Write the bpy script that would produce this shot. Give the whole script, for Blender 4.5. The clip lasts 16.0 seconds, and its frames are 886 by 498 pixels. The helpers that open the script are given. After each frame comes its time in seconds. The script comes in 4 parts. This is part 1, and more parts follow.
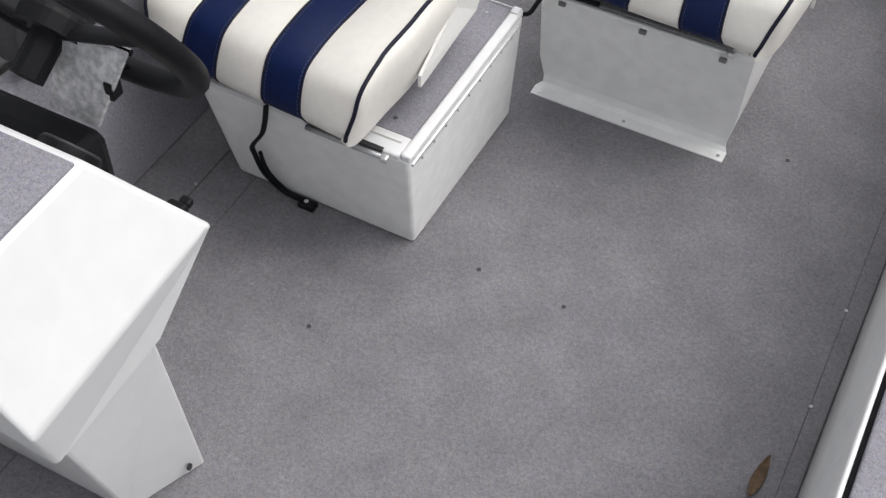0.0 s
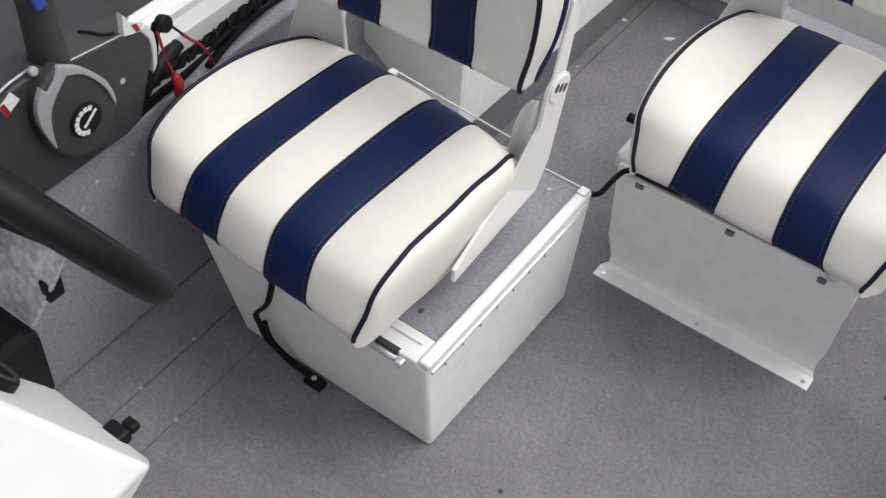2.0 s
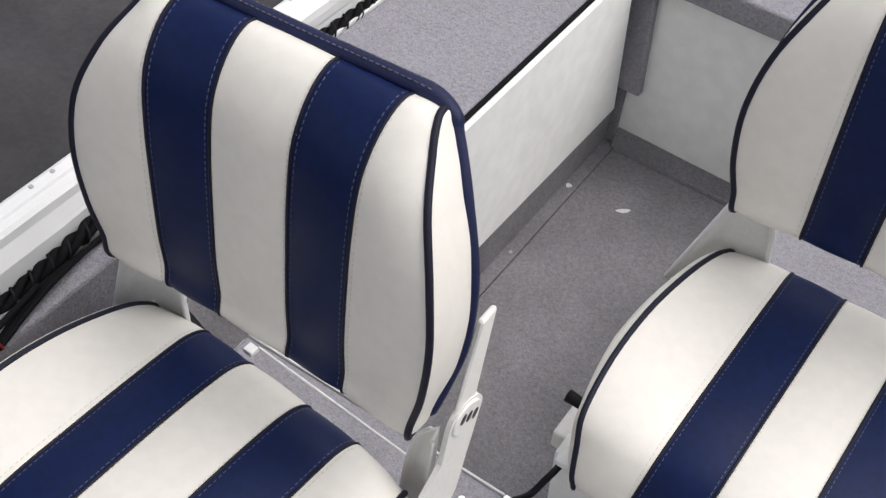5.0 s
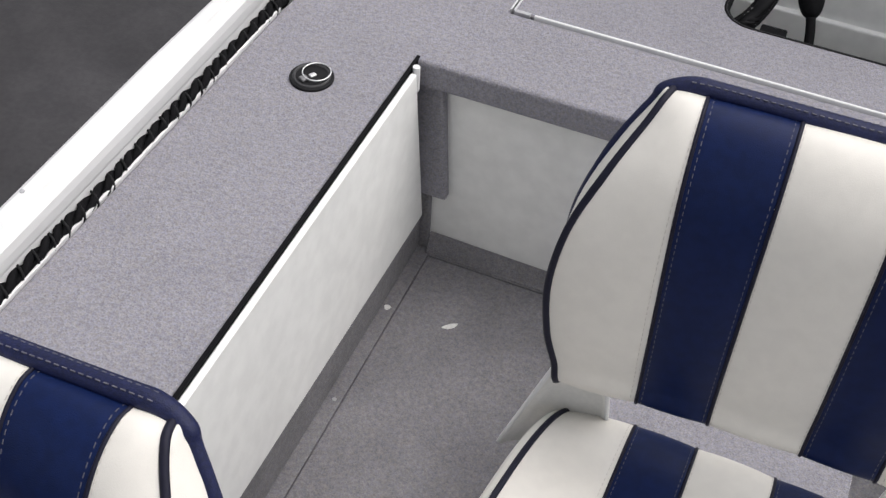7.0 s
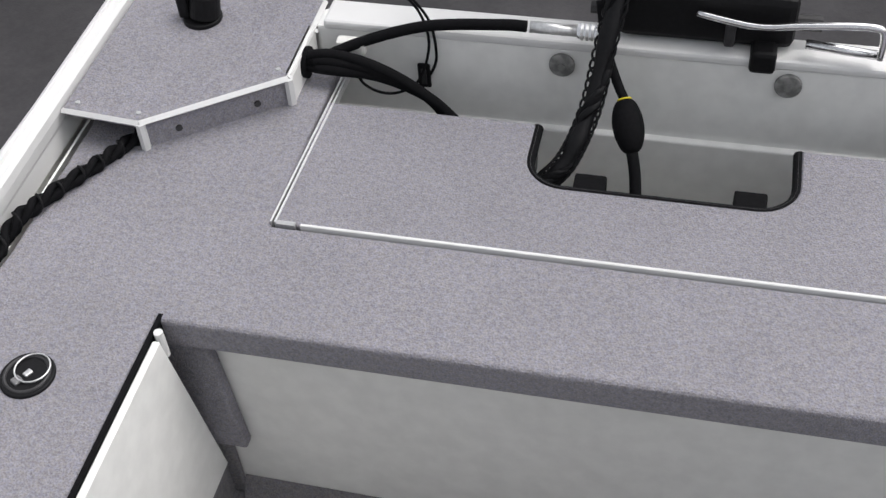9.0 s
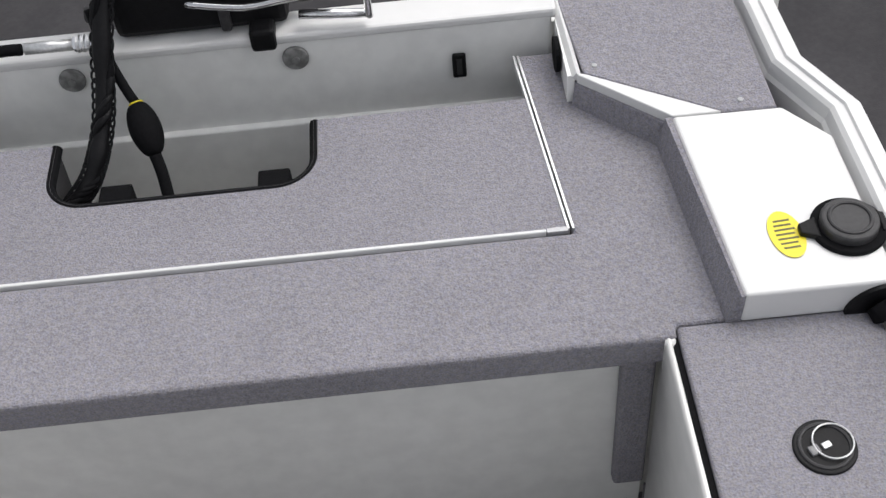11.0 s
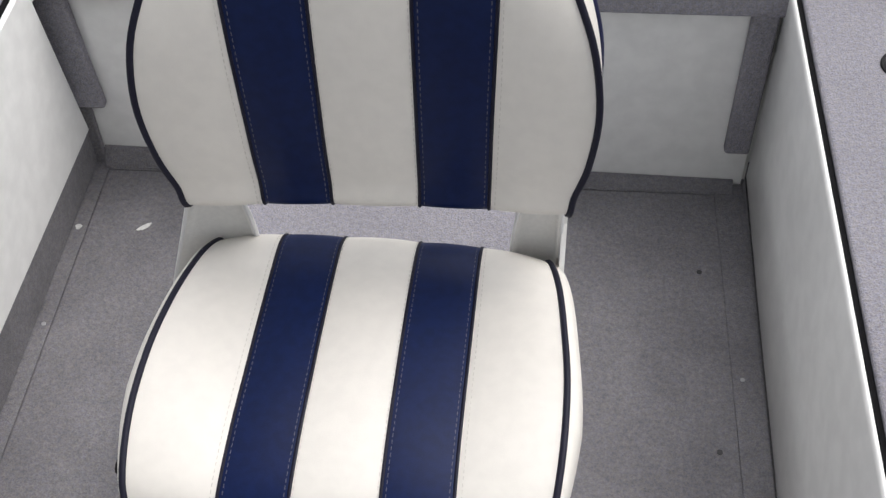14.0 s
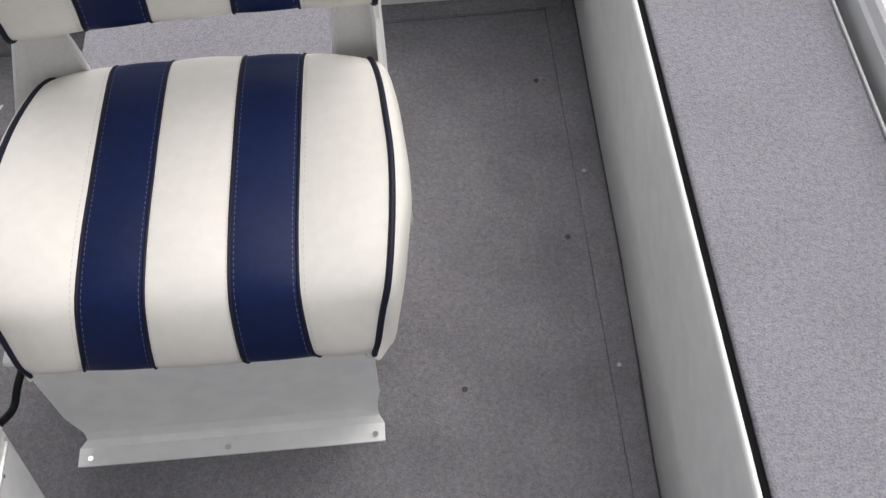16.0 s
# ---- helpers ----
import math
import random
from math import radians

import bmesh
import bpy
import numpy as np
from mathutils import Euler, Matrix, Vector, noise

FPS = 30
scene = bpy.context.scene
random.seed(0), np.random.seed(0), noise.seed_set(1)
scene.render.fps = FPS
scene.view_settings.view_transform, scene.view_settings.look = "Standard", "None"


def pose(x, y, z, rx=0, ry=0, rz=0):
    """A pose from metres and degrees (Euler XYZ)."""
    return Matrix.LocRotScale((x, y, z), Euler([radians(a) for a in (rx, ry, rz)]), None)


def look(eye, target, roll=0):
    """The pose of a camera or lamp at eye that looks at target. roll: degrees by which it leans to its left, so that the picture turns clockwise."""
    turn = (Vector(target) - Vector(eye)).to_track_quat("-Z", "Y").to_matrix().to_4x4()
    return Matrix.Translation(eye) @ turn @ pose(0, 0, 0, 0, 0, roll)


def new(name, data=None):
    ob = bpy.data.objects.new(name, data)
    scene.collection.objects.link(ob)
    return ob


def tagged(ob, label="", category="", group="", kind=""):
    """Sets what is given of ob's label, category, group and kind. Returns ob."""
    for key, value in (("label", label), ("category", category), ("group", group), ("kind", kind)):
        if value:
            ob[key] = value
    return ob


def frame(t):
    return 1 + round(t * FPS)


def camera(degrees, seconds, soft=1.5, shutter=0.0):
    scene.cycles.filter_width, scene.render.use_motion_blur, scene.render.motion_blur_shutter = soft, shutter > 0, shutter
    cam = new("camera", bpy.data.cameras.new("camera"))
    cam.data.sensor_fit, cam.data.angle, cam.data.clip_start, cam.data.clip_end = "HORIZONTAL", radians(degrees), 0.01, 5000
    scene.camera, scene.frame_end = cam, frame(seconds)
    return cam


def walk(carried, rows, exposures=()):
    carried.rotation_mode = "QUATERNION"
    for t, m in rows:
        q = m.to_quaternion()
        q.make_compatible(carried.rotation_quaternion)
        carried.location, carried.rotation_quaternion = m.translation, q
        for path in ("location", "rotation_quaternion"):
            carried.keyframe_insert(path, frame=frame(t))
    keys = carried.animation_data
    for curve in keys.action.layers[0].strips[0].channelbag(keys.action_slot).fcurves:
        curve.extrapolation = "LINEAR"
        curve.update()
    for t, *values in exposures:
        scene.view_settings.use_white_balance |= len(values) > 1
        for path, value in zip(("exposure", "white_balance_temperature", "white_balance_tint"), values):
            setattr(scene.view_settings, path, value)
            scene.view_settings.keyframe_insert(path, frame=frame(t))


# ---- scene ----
cam = camera(40.5, 16.0, 1.4)
EXPOSURE = 0.46
PATH = [
    (0, (0.684, -1.79, 1.752), (0.118, -0.638, 0.218), 1.9),
    (0.5, (0.655, -1.746, 1.771), (0.125, -0.569, 0.244), 3.7),
    (1, (0.59, -1.663, 1.767), (0.077, -0.452, 0.26), 5.0),
    (1.5, (0.56, -1.563, 1.717), (-0.019, -0.345, 0.241), 5.3),
    (2, (0.551, -1.402, 1.66), (-0.166, -0.262, 0.182), 4.7),
    (2.5, (0.475, -1.27, 1.599), (-0.335, -0.209, 0.11), 2.1),
    (3, (0.353, -1.128, 1.588), (-0.415, -0.05, 0.089), 3.0),
    (3.5, (0.278, -1.018, 1.574), (-0.39, 0.146, 0.091), 6.8),
    (3.7, (0.262, -0.969, 1.566), (-0.382, 0.202, 0.079), 7.9),
    (5.8, (0.299, -0.785, 1.585), (-0.368, 0.421, 0.136), 4.9),
    (6, (0.306, -0.763, 1.586), (-0.355, 0.455, 0.144), 4.4),
    (6.5, (0.26, -0.66, 1.574), (-0.328, 0.595, 0.133), 3.6),
    (7, (0.197, -0.527, 1.581), (-0.266, 0.768, 0.129), 4.0),
    (7.5, (0.194, -0.393, 1.56), (-0.181, 0.945, 0.121), 3.2),
    (8, (0.222, -0.231, 1.569), (-0.148, 1.102, 0.125), 1.5),
    (8.5, (0.246, -0.083, 1.562), (-0.178, 1.232, 0.116), -2.3),
    (9, (0.261, 0.01, 1.565), (-0.123, 1.321, 0.105), -4.9),
    (9.5, (0.354, 0.057, 1.589), (0.087, 1.366, 0.101), -5.8),
    (10, (0.519, 0.084, 1.568), (0.325, 1.4, 0.074), -7.5),
    (10.2, (0.561, 0.091, 1.559), (0.417, 1.405, 0.059), -7.7),
    (12.3, (0.516, -0.2, 1.562), (0.617, 1.108, 0.053), -2.8),
    (12.5, (0.486, -0.251, 1.562), (0.573, 1.062, 0.056), -2.1),
    (13, (0.388, -0.403, 1.532), (0.455, 0.952, 0.063), -0.2),
    (13.5, (0.376, -0.54, 1.546), (0.356, 0.808, 0.068), -0.7),
    (14, (0.433, -0.637, 1.522), (0.296, 0.681, 0.023), -1.8),
    (14.5, (0.466, -0.723, 1.488), (0.279, 0.561, -0.034), -2.0),
    (15, (0.481, -0.752, 1.482), (0.297, 0.485, -0.078), -2.4),
    (15.5, (0.515, -0.767, 1.484), (0.38, 0.456, -0.093), -3.7),
    (16, (0.529, -0.809, 1.492), (0.534, 0.403, -0.099), -4.8),
]
walk(cam, [(t, look(eye, target, roll)) for t, eye, target, roll in PATH],
     [(0.0, EXPOSURE, 6450, 10), (3.5, EXPOSURE + 0.03, 6480, 11), (6.0, EXPOSURE, 6550, 11), (9.3, EXPOSURE - 0.04, 6520, 10), (10.2, EXPOSURE - 0.09, 6520, 10),
      (12.5, EXPOSURE, 6450, 11), (13.0, EXPOSURE + 0.08, 6480, 11), (13.5, EXPOSURE + 0.1, 6500, 11), (15.0, EXPOSURE - 0.1, 6500, 10), (16.0, EXPOSURE - 0.1, 6550, 11)])

# ---- world and light: an even, overcast sky ----
world = bpy.data.worlds.new("overcast_sky")
scene.world = world
world.use_nodes = True
wn = world.node_tree.nodes
wl = world.node_tree.links
sky = wn.new("ShaderNodeTexSky")
sky.sky_type = "NISHITA"
sky.sun_disc = False
sky.sun_elevation = radians(57)
sky.sun_rotation = radians(70)
sky.dust_density = 4.0
grey = wn.new("ShaderNodeHueSaturation")
grey.inputs["Saturation"].default_value = 0.22
wl.new(sky.outputs["Color"], grey.inputs["Color"])
wl.new(grey.outputs["Color"], wn["Background"].inputs["Color"])
wn["Background"].inputs["Strength"].default_value = 0.14

sun_data = bpy.data.lights.new("sun", "SUN")
sun_data.energy = 0.95
sun_data.angle = radians(50)
sun_data.color = (1.0, 0.975, 0.965)
sun = new("sun", sun_data)
sun.matrix_world = look((0.7, 2.3, 5.0), (0.2, 0.3, 0.3))

# ---- materials ----


def material(name, color, rough=0.5, metal=0.0, vary=0.12, fine=180.0, coarse=4.0, bump=0.0, bump_scale=400.0,
             second=None, middle=0.0, shine=0.5):
    """A Principled surface whose colour varies at two scales, with fine relief."""
    m = bpy.data.materials.new(name)
    m.use_nodes = True
    n, l = m.node_tree.nodes, m.node_tree.links
    p = n["Principled BSDF"]
    p.inputs["Roughness"].default_value = rough
    p.inputs["Metallic"].default_value = metal
    p.inputs["Specular IOR Level"].default_value = shine
    where = n.new("ShaderNodeTexCoord")
    a, b = n.new("ShaderNodeTexNoise"), n.new("ShaderNodeTexNoise")
    a.inputs["Scale"].default_value, b.inputs["Scale"].default_value = fine, coarse
    a.inputs["Detail"].default_value, b.inputs["Detail"].default_value = 3.0, 5.0
    place = n.new("ShaderNodeVectorMath")
    place.operation = "ADD"
    place.inputs[1].default_value = (0.371, 0.213, 0.1137)
    l.new(where.outputs["Object"], place.inputs[0])
    for x in (a, b):
        l.new(place.outputs["Vector"], x.inputs["Vector"])
    dark = second or tuple(c * (1 - vary) for c in color)
    light = tuple(min(1.0, c * (1 + vary)) for c in color) if second is None else color
    ramp = n.new("ShaderNodeValToRGB")
    ramp.color_ramp.elements[0].position, ramp.color_ramp.elements[1].position = 0.36, 0.64
    ramp.color_ramp.elements[0].color, ramp.color_ramp.elements[1].color = (*dark, 1), (*light, 1)
    if middle:
        d = n.new("ShaderNodeTexNoise")
        d.inputs["Scale"].default_value, d.inputs["Detail"].default_value = middle, 2.0
        l.new(place.outputs["Vector"], d.inputs["Vector"])
        both = n.new("ShaderNodeMath")
        both.operation, both.inputs[1].default_value = "MULTIPLY_ADD", 0.42
        l.new(d.outputs["Fac"], both.inputs[0])
        halved = n.new("ShaderNodeMath")
        halved.operation, halved.inputs[1].default_value = "MULTIPLY", 0.58
        l.new(a.outputs["Fac"], halved.inputs[0])
        l.new(halved.outputs["Value"], both.inputs[2])
        l.new(both.outputs["Value"], ramp.inputs["Fac"])
    else:
        l.new(a.outputs["Fac"], ramp.inputs["Fac"])
    stain = n.new("ShaderNodeMapRange")
    stain.inputs["From Min"].default_value, stain.inputs["From Max"].default_value = 0.3, 0.7
    stain.inputs["To Min"].default_value, stain.inputs["To Max"].default_value = 1 - vary * 0.7, 1 + vary * 0.5
    l.new(b.outputs["Fac"], stain.inputs["Value"])
    mix = n.new("ShaderNodeVectorMath")
    mix.operation = "SCALE"
    l.new(ramp.outputs["Color"], mix.inputs[0])
    l.new(stain.outputs["Result"], mix.inputs["Scale"])
    l.new(mix.outputs["Vector"], p.inputs["Base Color"])
    rr = n.new("ShaderNodeMapRange")
    rr.inputs["To Min"].default_value, rr.inputs["To Max"].default_value = max(0.03, rough - 0.08), min(1, rough + 0.08)
    l.new(b.outputs["Fac"], rr.inputs["Value"])
    l.new(rr.outputs["Result"], p.inputs["Roughness"])
    if bump:
        c = n.new("ShaderNodeTexNoise")
        c.inputs["Scale"].default_value, c.inputs["Detail"].default_value = bump_scale, 2.0
        l.new(place.outputs["Vector"], c.inputs["Vector"])
        k = n.new("ShaderNodeBump")
        k.inputs["Strength"].default_value, k.inputs["Distance"].default_value = bump, 0.002
        l.new(c.outputs["Fac"], k.inputs["Height"])
        l.new(k.outputs["Normal"], p.inputs["Normal"])
    return m




def carpet(name, pale, dark, wear, lump=150.0, seed=0.0):
    """Looped marine carpet: bluish and warm fibres, clumps of pile, and a soft unevenness from wear."""
    m = bpy.data.materials.new(name)
    m.use_nodes = True
    n, l = m.node_tree.nodes, m.node_tree.links
    p = n["Principled BSDF"]
    p.inputs["Roughness"].default_value = 0.96
    p.inputs["Specular IOR Level"].default_value = 0.15
    where = n.new("ShaderNodeTexCoord")
    place = n.new("ShaderNodeVectorMath")
    place.operation, place.inputs[1].default_value = "ADD", (0.371 + seed, 0.213, 0.1137)
    l.new(where.outputs["Object"], place.inputs[0])

    def grain(scale, detail, low, high):
        t, r = n.new("ShaderNodeTexNoise"), n.new("ShaderNodeMapRange")
        t.inputs["Scale"].default_value, t.inputs["Detail"].default_value = scale, detail
        r.inputs["From Min"].default_value, r.inputs["From Max"].default_value = 0.3, 0.7
        r.inputs["To Min"].default_value, r.inputs["To Max"].default_value = low, high
        l.new(place.outputs["Vector"], t.inputs["Vector"])
        l.new(t.outputs["Fac"], r.inputs["Value"])
        return r.outputs["Result"]

    fibre, clump, tint, worn = grain(400.0, 3.0, 0.05, 0.6), grain(lump, 2.0, 0.0, 0.35), grain(260.0, 1.0, 0.0, 1.0), grain(9.0, 5.0, 1 - wear, 1 + wear * 0.6)
    both = n.new("ShaderNodeMath")
    l.new(fibre, both.inputs[0])
    l.new(clump, both.inputs[1])
    shade, hue, whole = n.new("ShaderNodeMix"), n.new("ShaderNodeMix"), n.new("ShaderNodeVectorMath")
    for mix, a, b, f in ((hue, (0.965, 0.97, 1.06), (1.035, 1.0, 0.955), tint), (shade, dark, pale, both.outputs["Value"])):
        mix.data_type = "RGBA"
        mix.inputs[6].default_value, mix.inputs[7].default_value = (*a, 1), (*b, 1)
        l.new(f, mix.inputs[0])
    whole.operation = "MULTIPLY"
    l.new(shade.outputs[2], whole.inputs[0])
    l.new(hue.outputs[2], whole.inputs[1])
    aged = n.new("ShaderNodeVectorMath")
    aged.operation = "SCALE"
    l.new(whole.outputs["Vector"], aged.inputs[0])
    l.new(worn, aged.inputs["Scale"])
    l.new(aged.outputs["Vector"], p.inputs["Base Color"])
    k = n.new("ShaderNodeBump")
    k.inputs["Strength"].default_value, k.inputs["Distance"].default_value = 0.9, 0.002
    l.new(both.outputs["Value"], k.inputs["Height"])
    l.new(k.outputs["Normal"], p.inputs["Normal"])
    return m


CARPET = carpet("grey_marine_carpet", (0.365, 0.36, 0.388), (0.178, 0.175, 0.189), 0.06)
# Deck carpet again: wear blotches, plus the cockpit's shade put into a darker base.
WORN_SHADED = carpet("worn_shaded_grey_carpet", (0.278, 0.274, 0.283), (0.136, 0.134, 0.14), 0.14, 130.0, 2.0)
TRIM = material("dull_white_trim", (0.56, 0.56, 0.55), 0.45, vary=0.05, fine=40, coarse=8)
WHITE = material("white_painted_aluminium", (0.84, 0.84, 0.82), 0.38, vary=0.035, fine=30, coarse=5, bump=0.04, bump_scale=60)
BRIGHT = material("bright_white_gelcoat", (0.7, 0.7, 0.695), 0.32, vary=0.014, fine=25, coarse=4)
ALLOY = material("bare_aluminium", (0.72, 0.72, 0.72), 0.34, 0.75, vary=0.08, fine=220, coarse=9, bump=0.1)
GALV = material("spangled_grey_metal", (0.5, 0.5, 0.51), 0.5, 0.5, vary=0.25, fine=90, coarse=14)
CREAM = material("cream_vinyl", (0.71, 0.682, 0.628), 0.42, vary=0.02, fine=60, coarse=5, bump=0.12, bump_scale=900)
BLUE = material("navy_blue_vinyl", (0.0032, 0.0104, 0.054), 0.45, shine=0.18, vary=0.12, fine=90, coarse=6, bump=0.12, bump_scale=900)
NAVY = material("dark_navy_piping", (0.008, 0.008, 0.02), 0.55, vary=0.1, shine=0.25)
BAND = material("royal_blue_binding", (0.0065, 0.0098, 0.045), 0.5, vary=0.2, fine=300, shine=0.3, bump=0.3, bump_scale=700)
THREAD = material("grey_blue_thread", (0.1, 0.1, 0.125), 0.8, vary=0.1)
STITCH = material("cream_thread", (0.58, 0.55, 0.5), 0.8, vary=0.1)
SHELL = material("cream_plastic", (0.72, 0.71, 0.68), 0.4, vary=0.03, coarse=6)
BLACK = material("black_plastic", (0.006, 0.006, 0.007), 0.5, shine=0.2, vary=0.2, coarse=12, bump=0.1, bump_scale=300)
RUBBER = material("black_rubber", (0.005, 0.005, 0.006), 0.8, shine=0.12, vary=0.2, coarse=10, bump=0.2, bump_scale=200)
CHARCOAL = material("charcoal_plastic", (0.03, 0.0295, 0.0315), 0.55, vary=0.15, coarse=10, bump=0.15, bump_scale=600)
DULL = material("dull_grey_metal", (0.2, 0.2, 0.205), 0.5, 0.3, vary=0.15, coarse=14)
SILVER = material("silver_plastic", (0.42, 0.42, 0.43), 0.35, 0.4, vary=0.08)
CHROME = material("stainless_steel", (0.75, 0.75, 0.76), 0.18, 1.0, vary=0.05)
RED = material("red_cord", (0.27, 0.006, 0.016), 0.55, vary=0.2)
YELLOW = material("yellow_sticker", (0.84, 0.70, 0.03), 0.4, vary=0.05)
INK = material("dark_ink", (0.12, 0.11, 0.03), 0.5)
GLOW_BLUE = material("blue_plastic", (0.02, 0.04, 0.25), 0.35, vary=0.1)
PAD = material("worn_grey_rubber", (0.2, 0.2, 0.195), 0.75, vary=0.3, fine=90, coarse=60)
ASPHALT = material("dark_asphalt", (0.054, 0.052, 0.055), 0.95, vary=0.4, fine=9, coarse=2.2, bump=0.4, bump_scale=150, shine=0.25,
                   second=(0.041, 0.040, 0.043), middle=60.0)
LEAF = material("dry_brown_leaf", (0.100, 0.060, 0.030), 0.8, vary=0.3, fine=80)
PALE = material("pale_chip", (0.7, 0.7, 0.68), 0.8, vary=0.1)

# ---- builders ----


def finish(name, bm, mat, smooth=False):
    bmesh.ops.recalc_face_normals(bm, faces=bm.faces[:])
    me = bpy.data.meshes.new(name)
    bm.to_mesh(me)
    bm.free()
    me.materials.append(mat)
    if smooth:
        me.shade_smooth()
    return me


def part(name, bm, mat, parent, label="", smooth=False):
    ob = new(name, finish(name, bm, mat, smooth))
    if parent is not None:
        ob.parent = parent
    return tagged(ob, label=label)


def thing(name, at, label, category, group="", kind="", turn=0.0):
    ob = new(name)
    ob.matrix_world = pose(*at, 0, 0, turn)
    ob.empty_display_size = 0.05
    return tagged(ob, label, category, group, kind)


def single(name, bm, mat, label, category, group="", kind="", smooth=False):
    return tagged(part(name, bm, mat, None, "", smooth), label, category, group, kind)


def box(x0, x1, y0, y1, z0, z1, r=0.0, seg=2, bm=None):
    bm2 = bmesh.new()
    bmesh.ops.create_cube(bm2, size=1.0)
    bmesh.ops.scale(bm2, vec=(x1 - x0, y1 - y0, z1 - z0), verts=bm2.verts)
    bmesh.ops.translate(bm2, vec=((x0 + x1) / 2, (y0 + y1) / 2, (z0 + z1) / 2), verts=bm2.verts)
    if r:
        bmesh.ops.bevel(bm2, geom=bm2.edges[:], offset=r, segments=seg, affect="EDGES", profile=0.5)
    return merge(bm, bm2)


def merge(bm, other):
    if bm is None:
        return other
    me = bpy.data.meshes.new("join")
    other.to_mesh(me)
    other.free()
    bm.from_mesh(me)
    bpy.data.meshes.remove(me)
    return bm


def prism(outline, z0, z1, r=0.0, seg=2, bm=None):
    """An upright prism over a plan outline of (x, y)."""
    bm2 = bmesh.new()
    low = [bm2.verts.new((x, y, z0)) for x, y in outline]
    top = [bm2.verts.new((x, y, z1)) for x, y in outline]
    bm2.faces.new(low)
    bm2.faces.new(top)
    for i in range(len(outline)):
        j = (i + 1) % len(outline)
        bm2.faces.new((low[i], low[j], top[j], top[i]))
    bmesh.ops.recalc_face_normals(bm2, faces=bm2.faces[:])
    if r:
        bmesh.ops.bevel(bm2, geom=bm2.edges[:], offset=r, segments=seg, affect="EDGES", profile=0.5)
    return merge(bm, bm2)


def hexa(low, top, r=0.0, seg=2):
    """A solid between two four-cornered outlines of (x, y, z)."""
    bm = bmesh.new()
    a = [bm.verts.new(p) for p in low]
    b = [bm.verts.new(p) for p in top]
    bm.faces.new(a)
    bm.faces.new(b)
    for i in range(4):
        j = (i + 1) % 4
        bm.faces.new((a[i], a[j], b[j], b[i]))
    bmesh.ops.recalc_face_normals(bm, faces=bm.faces[:])
    if r:
        bmesh.ops.bevel(bm, geom=bm.edges[:], offset=r, segments=seg, affect="EDGES", profile=0.5)
    return bm


def smooth_line(points, n=8, closed=False):
    """A Catmull-Rom line through the points."""
    p = [Vector(q) for q in points]
    out = []
    count = len(p) if closed else len(p) - 1
    for i in range(count):
        if closed:
            a, b, c, d = p[i - 1], p[i], p[(i + 1) % len(p)], p[(i + 2) % len(p)]
        else:
            a, b, c, d = p[max(i - 1, 0)], p[i], p[i + 1], p[min(i + 2, len(p) - 1)]
        for k in range(n):
            t = k / n
            out.append(0.5 * ((2 * b) + (c - a) * t + (2 * a - 5 * b + 4 * c - d) * t * t + (3 * b - 3 * c + d - a) * t ** 3))
    if not closed:
        out.append(p[-1])
    return out


def tube(points, radius, sides=8, closed=False, bm=None, n=6, flat=1.0):
    """A round or flattened tube along a smooth line; radius may be a function of the way along (0 to 1)."""
    line = smooth_line(points, n, closed) if n > 1 else [Vector(q) for q in points]
    bm2 = bmesh.new()
    rings = []
    side = None
    last = len(line)
    for i, q in enumerate(line):
        if closed:
            ahead = (line[(i + 1) % last] - line[i - 1]).normalized()
        else:
            ahead = (line[min(i + 1, last - 1)] - line[max(i - 1, 0)]).normalized()
        if side is None:
            side = ahead.orthogonal().normalized() if abs(ahead.z) > 0.95 else ahead.cross(Vector((0, 0, 1))).normalized()
        side = (side - ahead * side.dot(ahead)).normalized()
        up = side.cross(ahead)
        r = radius(i / max(1, last - 1)) if callable(radius) else radius
        rings.append([bm2.verts.new(q + r * (math.cos(2 * math.pi * k / sides) * side + flat * math.sin(2 * math.pi * k / sides) * up))
                      for k in range(sides)])
    pairs = list(zip(rings, rings[1:])) + ([(rings[-1], rings[0])] if closed else [])
    for a, b in pairs:
        for k in range(sides):
            bm2.faces.new((a[k], a[(k + 1) % sides], b[(k + 1) % sides], b[k]))
    if not closed:
        bm2.faces.new(rings[0])
        bm2.faces.new(rings[-1])
    return merge(bm, bm2)


def dashes(points, radius, stitch=0.0042, gap=0.003):
    """A row of short stitches along a line."""
    bm = bmesh.new()
    along, pen = 0.0, []
    for a, b in zip(points, points[1:]):
        a, b = Vector(a), Vector(b)
        d = (b - a).length
        if d < 1e-9:
            continue
        side = (b - a).normalized().orthogonal().normalized() * radius
        up = (b - a).normalized().cross(side)
        t = 0.0
        while t < d:
            phase = (along + t) % (stitch + gap)
            step = min((stitch if phase < stitch else stitch + gap) - phase + 1e-6, d - t)
            if phase < stitch and step > 0.0004:
                p, q = a.lerp(b, t / d), a.lerp(b, (t + step) / d)
                ends = [[bm.verts.new(c + k) for k in (side, up, -side, -up)] for c in (p, q)]
                for k in range(4):
                    bm.faces.new((ends[0][k], ends[0][(k + 1) % 4], ends[1][(k + 1) % 4], ends[1][k]))
            t += step
        along += d
    return bm


